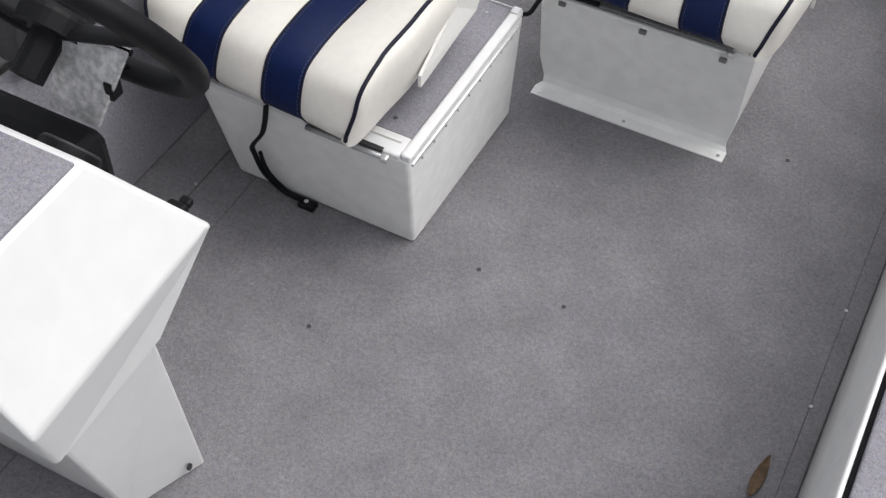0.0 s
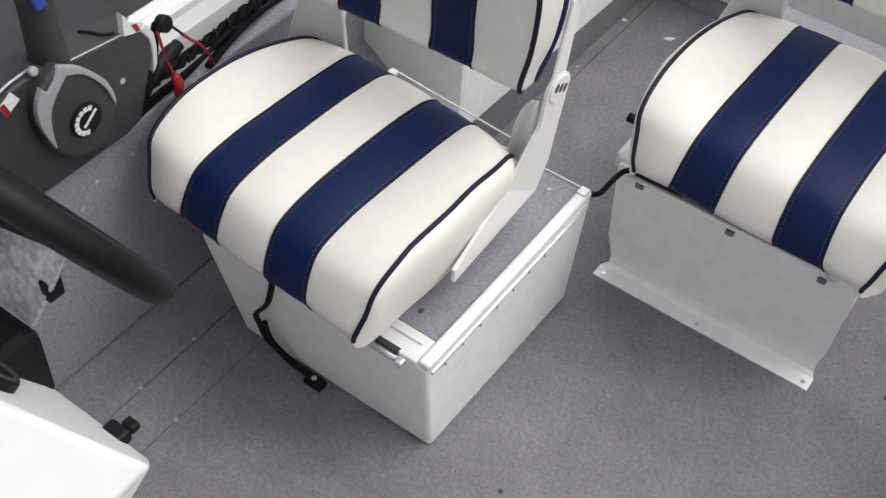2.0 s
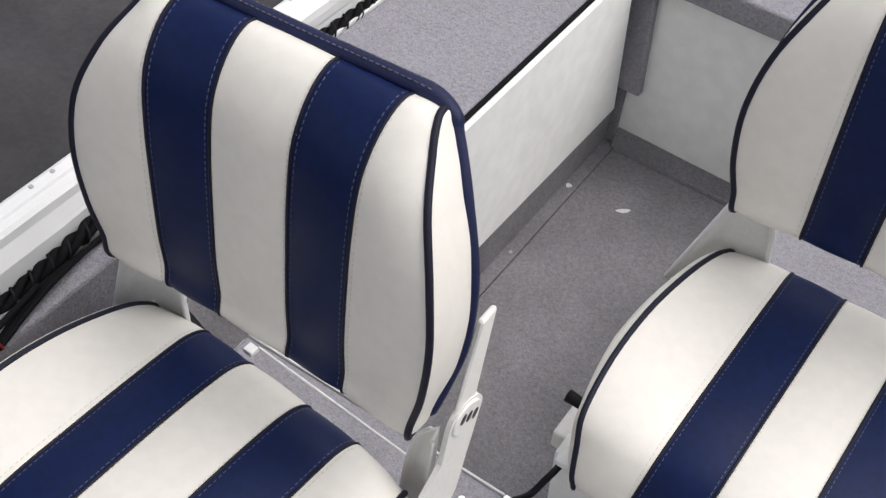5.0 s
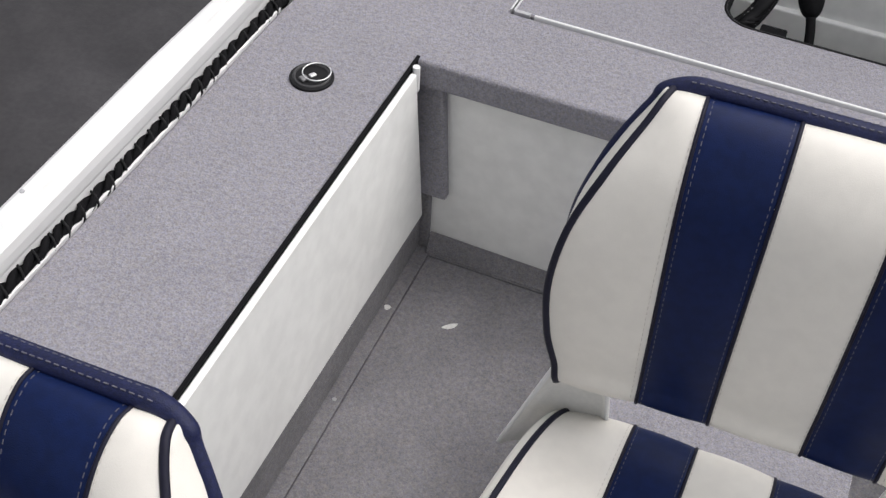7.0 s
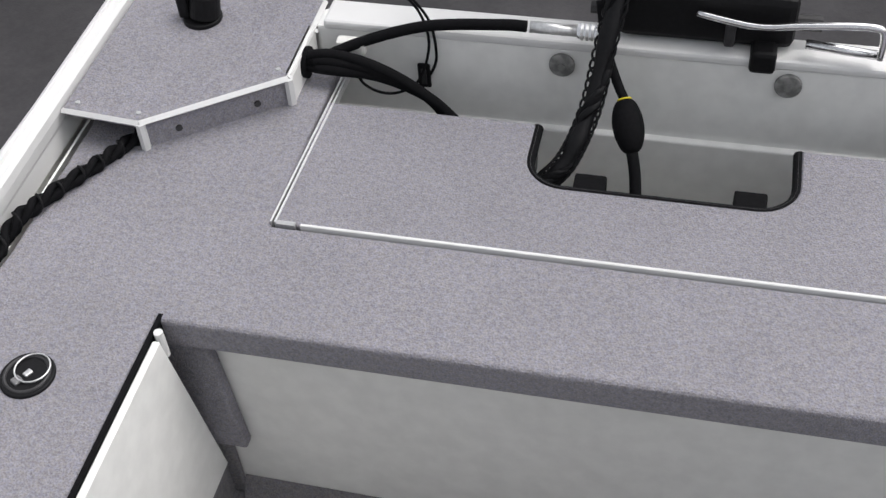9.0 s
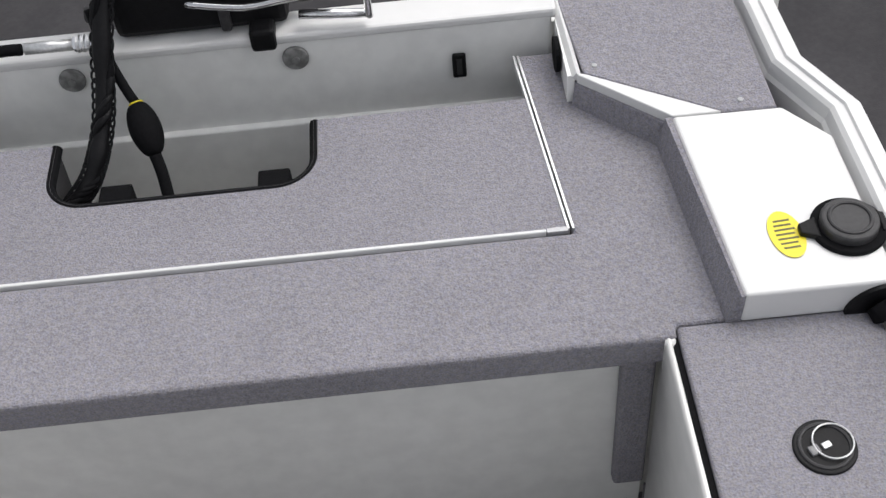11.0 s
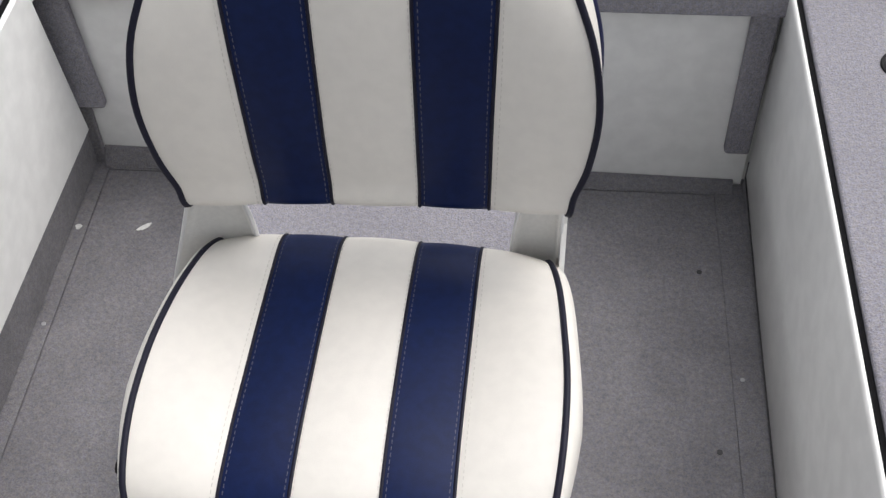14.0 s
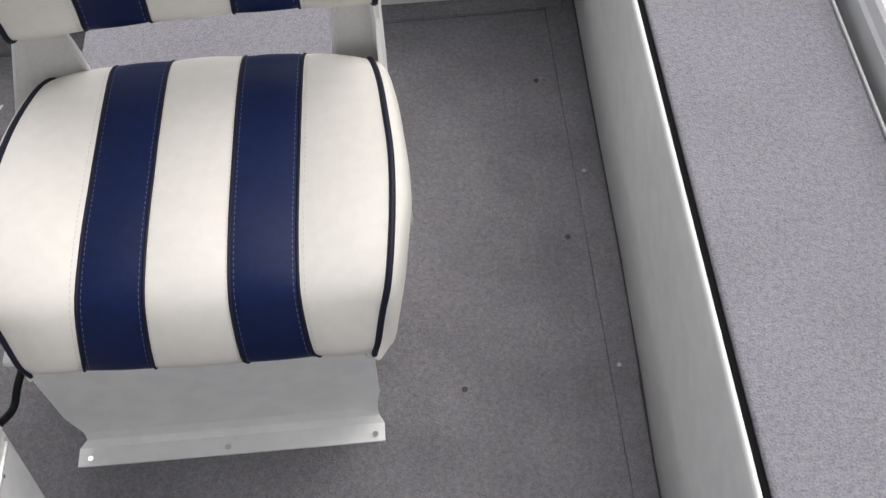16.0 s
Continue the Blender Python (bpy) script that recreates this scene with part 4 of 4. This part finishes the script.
part("pan_corner", box(-0.236, -0.2, -0.058, -0.03, 0.041, 0.053, 0.005), BRIGHT, passenger, "white corner of the seat pan")
part("adjuster_knob", tube([(-0.205, 0.034, 0.05), (-0.24, 0.033, 0.052), (-0.272, 0.033, 0.053)], lambda s: 0.005 + 0.004 * s, 10, n=3), BLACK, passenger, "black adjuster knob", True)

# ---- seat boxes ----
dbox = thing("seat_box", (0, 0, 0), "white seat box with a carpeted top beside the helm", "seat box", "seat boxes")
part("body", hexa([(-0.415, -0.488, 0), (-0.018, -0.488, 0), (-0.012, -0.078, 0), (-0.415, -0.078, 0)],
                  [(-0.435, -0.545, 0.278), (0.001, -0.543, 0.278), (0.003, -0.086, 0.278), (-0.435, -0.086, 0.278)], 0.008, 3), WHITE, dbox)
part("lid", box(-0.43, -0.0185, -0.493, -0.089, 0.272, 0.2815, 0.002, 1), CARPET, dbox, "grey carpet inlay")
part("side_rim", box(-0.018, 0.003, -0.541, -0.087, 0.272, 0.289, 0.005, 3), BRIGHT, dbox)
part("front_rim", box(-0.43, -0.0185, -0.543, -0.4935, 0.272, 0.285, 0.004, 3), BRIGHT, dbox)
part("front_rail", box(-0.42, -0.03, -0.514, -0.508, 0.284, 0.289, 0.002), SHELL, dbox)
hinge = part("piano_hinge", tube([(0.001, -0.53, 0.262), (0.003, -0.1, 0.262)], 0.0035, 8, n=1), ALLOY, dbox, "aluminium piano hinge")
for k in range(9):
    part("hinge_pin", disc((0.001, -0.5 + k * 0.045, 0.255), 0.0025, 0.004, (1, 0, 0), 8), CHROME, hinge)
part("front_bar", tube([(-0.2, -0.549, 0.275), (-0.12, -0.549, 0.275), (-0.045, -0.549, 0.275)], 0.0055, 8, n=2), SILVER, dbox, "dull aluminium rail under the cushion", True)
part("bar_end", box(-0.049, -0.035, -0.558, -0.543, 0.268, 0.281, 0.003), ALLOY, dbox)
part("rail_slot", box(-0.2, -0.05, -0.546, -0.536, 0.2795, 0.2865, 0.001, 1), CHARCOAL, dbox, "dark slot above the rail")
for x, y in ((-0.058, -0.124), (-0.07, -0.46)):
    part("rivet", disc((x, y, 0.2815), 0.0045, 0.002, sides=10), CHROME, dbox)
part("rear_rim", box(-0.43, -0.0185, -0.0888, -0.0858, 0.272, 0.2848, 0.001, 1), BRIGHT, dbox, "thin white edge strip")
part("corner_bracket", box(-0.016, 0.001, -0.11, -0.09, 0.289, 0.292, 0.001, 1), ALLOY, dbox)

pbox = thing("seat_box", (0, 0, 0), "pale seat box with a flared foot screwed to carpet", "seat box", "seat boxes")
front = []
for y, z in ((0.0, 0.003), (0.028, 0.004), (0.036, 0.012), (0.038, 0.03), (0.034, 0.08), (0.014, 0.262), (0.016, 0.268), (0.05, 0.27)):
    flare = 0.006 * max(0, (z - 0.1) / 0.17)
    pinch = 0.012 if 0.008 < z < 0.05 else 0.0
    front.append([(0.0 + pinch - flare * 0.5, y, z), (0.215, y, z), (0.43 - pinch * 0.6 + flare, y, z)])
part("front_panel", grid(front, thick=0.004), WHITE, pbox)
part("body", box(0.02, 0.42, 0.045, 0.5, 0.0, 0.262, 0.004), WHITE, pbox)
part("lid", box(0.022, 0.418, 0.05, 0.62, 0.2625, 0.2715, 0.002, 1), CARPET, pbox, "grey carpet inlay")
part("front_bar", tube([(0.02, 0.007, 0.264), (0.2, 0.007, 0.264), (0.385, 0.011, 0.262)], 0.0045, 8, n=2), WHITE, pbox, "white rolled lip under the cushion", True)
part("rail_slot", box(0.03, 0.39, 0.011, 0.03, 0.266, 0.274, 0.002, 1), DULL, pbox, "dull grey rail behind the lip")
part("bar_end", box(0.383, 0.398, 0.002, 0.018, 0.26, 0.272, 0.003), ALLOY, pbox)
for x, y, z in ((0.044, 0.013, 0.25), (0.214, 0.014, 0.247), (0.378, 0.015, 0.244)):
    part("latch_clip", box(x - 0.008, x + 0.007, y - 0.006, y + 0.002, z - 0.006, z + 0.004, 0.002), DULL, pbox, "small dark clip")
for x in (0.018, 0.21, 0.417):
    part("foot_screw", disc((x, 0.01, 0.005), 0.004, 0.002, sides=10), CHROME, pbox)
part("slide_bracket", box(-0.022, 0.03, 0.04, 0.11, 0.235, 0.268, 0.004), SHELL, pbox)

strap = thing("safety_strap", (-0.27, -0.545, 0.0), "black webbing strap with a buckle hanging down the seat box", "strap")
part("webbing", tube([(-0.01, -0.006, 0.29), (-0.014, -0.009, 0.255), (-0.026, -0.008, 0.215), (-0.054, -0.004, 0.168), (-0.057, 0.004, 0.135), (-0.051, 0.012, 0.09), (-0.046, 0.03, 0.045), (-0.028, 0.041, 0.014), (0.012, 0.042, 0.007)],
                         0.0052, 8, flat=0.5), BLACK, strap, smooth=True)
part("webbing", tube([(-0.045, 0.004, 0.15), (-0.042, 0.012, 0.1), (-0.034, 0.03, 0.05), (-0.014, 0.043, 0.016), (0.012, 0.045, 0.01)], 0.004, 8, flat=0.5), BLACK, strap, smooth=True)
part("buckle", box(0.008, 0.045, 0.028, 0.05, 0.0, 0.013, 0.004), BLACK, strap, "black plastic buckle")
part("buckle_stud", disc((0.024, 0.039, 0.013), 0.005, 0.003, sides=12), CHROME, strap)

cord = thing("black_cord", (0.0, 0.0, 0.27), "black cord lying between the two seat boxes", "cord")
part("cord_line", tube([(-0.012, -0.085, 0.0), (0.0, -0.05, -0.018), (0.01, -0.025, 0.002), (0.02, 0.004, 0.006), (0.06, 0.006, 0.008), (0.12, 0.01, 0.008)], 0.005, 8), BLACK, cord, smooth=True)

# ---- helm console ----
CZ = 0.51
console = thing("helm_console", (0, 0, 0), "white moulded helm console with a grey carpet inlay", "console")
corners = [(-0.06, -1.355, CZ), (-0.147, -1.37, 0.7), (-0.57, -1.37, 0.7), (-0.147, -1.087, 0.704), (-0.055, -0.985, 0.535), (-0.57, -1.083, 0.7),
           (-0.57, -0.955, 0.482), (-0.082, -0.965, 0.492), (-0.087, -1.099, 0.39), (-0.57, -1.0, 0.36), (-0.085, -1.322, 0.388), (-0.57, -1.29, 0.38)]
bm = bmesh.new()
v = [bm.verts.new(p) for p in corners]
for f in ((0, 4, 3, 1), (1, 3, 5, 2), (3, 4, 7, 6, 5), (0, 10, 8, 7, 4), (8, 10, 11, 9), (7, 8, 9, 6), (0, 1, 2, 11, 10), (2, 5, 6, 9, 11)):
    bm.faces.new([v[i] for i in f])
bmesh.ops.recalc_face_normals(bm, faces=bm.faces[:])
bm.verts.index_update()
rim = [e for e in bm.edges if {x.index for x in e.verts} in ({0, 4}, {0, 1}, {3, 4}, {3, 5}, {1, 3}, {4, 7}, {0, 10})]
bmesh.ops.bevel(bm, geom=rim, offset=0.009, segments=4, affect="EDGES", profile=0.5)
part("top_moulding", bm, BRIGHT, console)
part("carpet_inlay", box(-0.565, -0.151, -1.36, -1.097, 0.696, 0.7075, 0.003, 2), CARPET, console, "grey carpet inlay")
gauge = part("gauge", disc((-0.212, -1.054, 0.649), 0.042, 0.012, (0, 0.862, 0.507), 36, 0.003), BLACK, console, "round black gauge")
part("gauge_rim", ring((-0.212, -1.0435, 0.655), 0.037, 0.003, (0, 0.862, 0.507)), CHARCOAL, gauge)
part("pedestal", hexa([(-0.56, -1.2, 0.0), (-0.15, -1.2, 0.0), (-0.092, -1.068, 0.0), (-0.56, -1.047, 0.0)],
                      [(-0.56, -1.28, 0.384), (-0.105, -1.3, 0.392), (-0.092, -1.103, 0.394), (-0.56, -1.05, 0.37)], 0.006), BRIGHT, console)
part("screw", disc((-0.1, -1.1, 0.03), 0.006, 0.004, (1, 0.1, 0.1), 10), CHARCOAL, console)

dash = thing("helm_dash", (-0.36, -0.93, CZ), "grey spangled dash plate with black helm housing and steering wheel", "dash")
part("plate", hexa([(0.03, -0.034, 0.095), (0.115, -0.034, 0.095), (0.115, -0.026, 0.095), (0.03, -0.026, 0.095)],
                   [(0.06, -0.008, 0.228), (0.172, -0.008, 0.228), (0.172, 0.0, 0.228), (0.06, 0.0, 0.228)], 0.002, 1), GALV, dash)
part("bright_edge", tube([(0.04, -0.003, 0.238), (0.1, -0.004, 0.231), (0.176, -0.004, 0.231)], 0.005, 8, n=1), CHROME, dash, "bright metal edge")
part("housing", box(-0.2, 0.124, -0.088, -0.026, -0.03, 0.092, 0.018, 2), BLACK, dash, "black helm housing")
part("side_clip", box(0.13, 0.144, -0.022, 0.0, 0.145, 0.175, 0.003), BLACK, dash)
ctab = thing("console_switch", (-0.133, -0.968, CZ - 0.004), "small black plastic switch on the sloping console face", "switch")
part("tab", box(-0.017, 0.014, -0.012, 0.012, -0.014, 0.007, 0.005), BLACK, ctab)
part("tooth", box(-0.006, 0.012, 0.012, 0.026, -0.008, 0.004, 0.003), BLACK, ctab)

# steering wheel
N = Vector((0.01, 0.869, 0.495)).normalized()
UPW = Vector((0, -N.z, N.y))
HUB = Vector((0.044, 0.018, 0.226))
pts = [HUB + Vector((0.194 * math.cos(a), 0, 0)) + UPW * 0.194 * math.sin(a) for a in [2 * math.pi * k / 48 for k in range(48)]]
wheel = part("steering_wheel", tube(pts, 0.0185, 12, True, n=1), BLACK, dash, "black padded steering wheel", True)
for a in (0.3, 2.84, 4.71):
    d = Vector((math.cos(a), 0, 0)) + UPW * math.sin(a)
    part("spoke", tube([HUB + d * 0.03 - N * 0.02, HUB + d * 0.1 - N * 0.012, HUB + d * 0.186], lambda s: 0.017 - 0.003 * s, 10, n=3, flat=0.5), BLACK, wheel, smooth=True)
part("hub", disc(HUB - N * 0.03, 0.05, 0.035, N, 28, 0.012), BLACK, wheel)
part("column", tube([HUB - N * 0.03, HUB - N * 0.095], 0.024, 14, n=1), BLACK, wheel)

# throttle control on the hull side
def side_plate(outline, x0, x1, r=0.0, seg=2):
    """An outline in (y, z), given thickness along x."""
    bm = prism(outline, x0, x1, r, seg)
    bm.transform(Matrix(((0, 0, 1, 0), (1, 0, 0, 0), (0, 1, 0, 0), (0, 0, 0, 1))))
    return bm


def flat_curve(points, n=5):
    return [(p.x, p.y) for p in smooth_line([(y, z, 0) for y, z in points], n)]


throttle = thing("throttle_control", (-0.56, -0.655, 0.543), "charcoal side-mounted throttle control with a silver trim arc", "throttle")
body = [(-0.128, 0.05), (-0.152, -0.03), (-0.15, -0.085), (-0.12, -0.118), (0.1, -0.118), (0.13, -0.108), (0.152, -0.052), (0.168, -0.012), (0.17, 0.025), (0.16, 0.047),
        (0.09, 0.058), (0.03, 0.066), (-0.02, 0.083), (-0.075, 0.079)]
part("body", side_plate(body, -0.044, 0.01, 0.005, 3), CHARCOAL, throttle)
cover = flat_curve([(-0.005, 0.088), (-0.033, 0.073), (-0.05, 0.052), (-0.055, 0.02), (-0.049, -0.016), (-0.032, -0.053), (-0.002, -0.081), (0.036, -0.089), (0.063, -0.069), (0.074, -0.028), (0.07, 0.0), (0.053, 0.03), (0.027, 0.064)], 4)
part("round_cover", side_plate(cover, 0.004, 0.028, 0.007, 3), CHARCOAL, throttle)
outer = [(-0.005, 0.089), (-0.021, 0.07), (-0.032, 0.061), (-0.04, 0.073)] + flat_curve([(-0.041, 0.071), (-0.054, 0.044), (-0.053, 0.01), (-0.039, -0.035)])
inner = flat_curve([(-0.037, -0.031), (-0.038, -0.003), (-0.034, 0.025), (-0.021, 0.047), (0.001, 0.068)]) + flat_curve([(0.003, 0.068), (0.03, 0.052), (0.057, 0.015), (0.069, -0.019), (0.071, -0.028)])
crown = flat_curve([(0.073, -0.028), (0.073, -0.01), (0.061, 0.025), (0.029, 0.065), (0.0, 0.086)])
part("trim_arc", side_plate(outer + inner + crown, 0.022, 0.032, 0.0012, 1), SILVER, throttle, "silver trim arc")
badge = part("badge", disc((0.03, 0.018, -0.02), 0.027, 0.003, (1, 0, 0), 32, 0.001), BLACK, throttle, "round maker's badge")
for k in range(9):
    a = radians(68 + 24 * k)
    mark = part("badge_mark", box(-0.0032, 0.0032, -0.0036, 0.0036, 0, 0.0012), BRIGHT, badge)
    mark.matrix_local = Matrix.Translation((0.0331, 0.018 + 0.0195 * math.cos(a), -0.02 + 0.0195 * math.sin(a))) @ Matrix.Rotation(radians(90), 4, "Y") @ Matrix.Rotation(a, 4, "Z")
for k in range(4):
    bar = part("badge_bar", box(-0.002, 0.002, -0.004, 0.004, 0, 0.0012), BRIGHT, badge)
    bar.matrix_local = Matrix.Translation((0.0331, 0.018 + 0.006 * k - 0.004, -0.026 + 0.0048 * k)) @ Matrix.Rotation(radians(90), 4, "Y") @ Matrix.Rotation(radians(30), 4, "Z")
lever = part("lever", tube([(-0.014, 0.014, 0.0), (-0.012, 0.012, 0.055), (-0.006, 0.006, 0.125), (0.0, 0.0, 0.18), (0.0, -0.015, 0.213), (0.0, -0.036, 0.232)], lambda s: 0.029 - 0.007 * min(1, s * 1.4), 18), CHARCOAL, throttle, "charcoal control lever", True)
part("grip", tube([(0.0, -0.013, 0.209), (0.0, -0.033, 0.23), (0.0, -0.06, 0.245), (0.0, -0.092, 0.252)], lambda s: 0.0215 + 0.002 * s, 14), CHARCOAL, lever, smooth=True)
trim_button = box(-0.004, 0.004, -0.009, 0.009, -0.0165, 0.0165, 0.0035, 2)
trim_button.transform(Matrix.Translation((0.0205, -0.009, 0.195)) @ Matrix.Rotation(radians(8), 4, "X") @ Matrix.Rotation(radians(-16), 4, "Y"))
part("trim_button", trim_button, GLOW_BLUE, lever, "blue trim button")
part("thin_wire", tube([(-0.036, 0.083, 0.061), (-0.022, 0.092, 0.061), (-0.008, 0.1, 0.059), (0.0, 0.115, 0.057)], 0.0022, 6), BLACK, throttle)
# Thin silver tubes draw the highlight along the body's top edges.
part("top_edge", tube([(0.0075, 0.028, 0.0655), (0.0075, 0.09, 0.0575), (0.0075, 0.13, 0.0525)], 0.0013, 6), SILVER, throttle, "pale line for the edge highlight", True)
part("top_edge", tube([(0.0, -0.124, 0.055), (0.001, -0.075, 0.081), (0.0, -0.026, 0.084)], 0.0022, 6), SILVER, throttle, "pale line for the edge highlight", True)
tagp = part("label_plate", side_plate([(-0.095, 0.066), (-0.088, 0.046), (-0.062, 0.06), (-0.073, 0.079)], 0.0105, 0.0118), PALE, throttle, "small white and red label")
part("label_bar", side_plate([(-0.095, 0.066), (-0.088, 0.046), (-0.08, 0.05), (-0.087, 0.0695)], 0.0119, 0.0124), RED, tagp)
edge = [(0.163, 0.05), (0.176, 0.025), (0.177, -0.002), (0.174, -0.026), (0.164, -0.04), (0.166, -0.026), (0.168, -0.002), (0.165, 0.022), (0.15, 0.046)]
part("silver_edge", side_plate(edge, -0.004, 0.0125, 0.0015, 1), TRIM, throttle, "pale metal edge strip")
tag2 = part("label_plate", side_plate([(0.125, 0.088), (0.122, 0.052), (0.15, 0.044), (0.158, 0.056), (0.136, 0.068)], 0.0, 0.0115), PALE, throttle, "small white and red label")
part("label_bar", side_plate([(0.137, 0.063), (0.144, 0.047), (0.152, 0.046), (0.147, 0.06)], 0.0116, 0.0122), RED, tag2)
part("chrome_pin", disc((0.0095, -0.033, 0.088), 0.007, 0.006, (1, 0, 0.3), 14, 0.002), SILVER, throttle)
for y, z in ((0.106, -0.018), (-0.128, -0.022), (-0.104, -0.052)):
    part("body_screw", disc((0.0095, y, z), 0.0048, 0.0025, (1, 0, 0), 10), SILVER, throttle)

kill = thing("kill_switch_lanyard", (-0.56, -0.455, 0.567), "red lanyard on a black kill switch clip", "lanyard")
part("clip", disc((0.0, 0.0, 0.0), 0.0135, 0.014, (1, 0.1, 0.3), 20, 0.004), BLACK, kill, "black clip")
part("stem", tube([(-0.004, -0.004, 0.0), (-0.006, -0.014, -0.03), (-0.006, -0.022, -0.06), (-0.01, -0.034, -0.088), (-0.015, -0.042, -0.11)], lambda s: 0.007 + 0.006 * s, 10), BLACK, kill, smooth=True)
part("tether", tube([(0.006, -0.014, -0.004), (0.008, -0.011, -0.03), (0.007, -0.007, -0.05), (0.006, 0.0, -0.075), (0.008, 0.006, -0.1)], lambda s: 0.0018 + 0.0007 * math.sin(9 * s), 8), RED, kill, smooth=True)
part("toggle", tube([(0.008, 0.005, -0.096), (0.011, 0.007, -0.108), (0.012, 0.006, -0.122), (0.013, 0.004, -0.14)], lambda s: 0.0035 + 0.0055 * math.sin(math.pi * min(1, 0.15 + s * 0.8)), 10), RED, kill, "red toggle", True)
part("cord", tube([(0.01, 0.006, 0.0), (0.009, 0.018, -0.016), (0.007, 0.033, -0.036)], 0.0022, 8), BLACK, kill, smooth=True)
part("long_cord", tube([(0.007, 0.032, -0.035), (0.006, 0.05, -0.058), (0.005, 0.064, -0.073), (0.004, 0.083, -0.103), (0.0, 0.096, -0.139)], lambda s: 0.0028 - 0.0012 * s, 8), RED, kill, smooth=True)

boot = thing("cable_boot", (-0.585, -0.47, 0.455), "black rubber boots where the control cables leave the throttle", "cable")
part("boot", tube([(-0.004, -0.045, -0.016), (0.0, -0.02, -0.004), (0.002, 0.004, 0.008), (0.0, 0.03, 0.018), (-0.006, 0.07, 0.024)], lambda s: 0.0165 - 0.005 * s + 0.0015 * math.sin(31 * s), 12), BLACK, boot, smooth=True)
for k in range(2):
    part("cable", tube([(0.008, -0.045, -0.03 - 0.012 * k), (0.009, 0.0, -0.022 - 0.01 * k), (0.008, 0.06, -0.02 - 0.008 * k), (0.002, 0.12, -0.02), (-0.012, 0.2, -0.022)], 0.0042, 7), RUBBER, boot, smooth=True)

# ---- small things on the floor ----
for y, z in ((-0.612, 0.357), (-0.679, 0.354), (-0.538, 0.36), (-0.648, 0.326)):
    screw((-0.5725, y, z), 0.0042, (1, 0, 0), "small steel screw in the carpet lining", "lining screws")
for x, y in ((0.774, 0.462), (0.758, -0.25), (0.76, -0.484), (0.772, 0.09), (-0.338, 0.5), (-0.466, -0.69), (-0.376, -0.7), (-0.47, -0.56), (-0.3, 0.873)):
    screw((x, y, 0.0))
for x, y in ((0.721, 0.676), (0.12, -0.487), (0.296, -0.491), (-0.09, -0.751), (0.547, 0.072), (0.73, 0.33)):
    single("floor_stud", disc((x, y, 0.0), 0.0045, 0.0012, sides=12), CHARCOAL, "small dark stud pressed into the carpet", "stud", "floor studs")
for side, y in ((-1, -0.2), (-1, -0.165), (1, 0.83), (1, 0.79), (-1, 0.3), (1, 0.3)):
    screw(((gun_x(side, y, False) - side * 0.012), y, GUN + 0.003), 0.0035, label="small steel rivet on the gunwale rail", group="gunwale rivets")


def chip(x, y, w, h, turn):
    pts = [(w * math.cos(a) * (0.8 + 0.2 * math.sin(3 * a)), h * math.sin(a)) for a in [2 * math.pi * k / 12 for k in range(12)]]
    ob = single("paper_scrap", prism(pts, 0.0, 0.0012), PALE, "small pale scrap lying on the carpet", "scrap", "scraps")
    ob.matrix_world = pose(x, y, 0.0005, 0, 0, turn)


chip(-0.226, 0.719, 0.017, 0.005, 40)
chip(-0.341, 0.713, 0.007, 0.006, 0)
leaf_rows = [[(-0.002 + 0.011 * w * math.sin(math.pi * (0.06 + 0.9 * k / 10)), -0.045 + 0.009 * k, 0.006 + 0.006 * math.cos(k * 0.6) + 0.004 * abs(w)) for w in (-1, -0.4, 0, 0.4, 1)] for k in range(11)]
leaf = single("dry_leaf", grid(leaf_rows, thick=0.0008), LEAF, "curled dry brown leaf on the carpet", "leaf", smooth=True)
leaf.matrix_world = pose(0.725, -0.665, 0.0, 0, 0, -5)
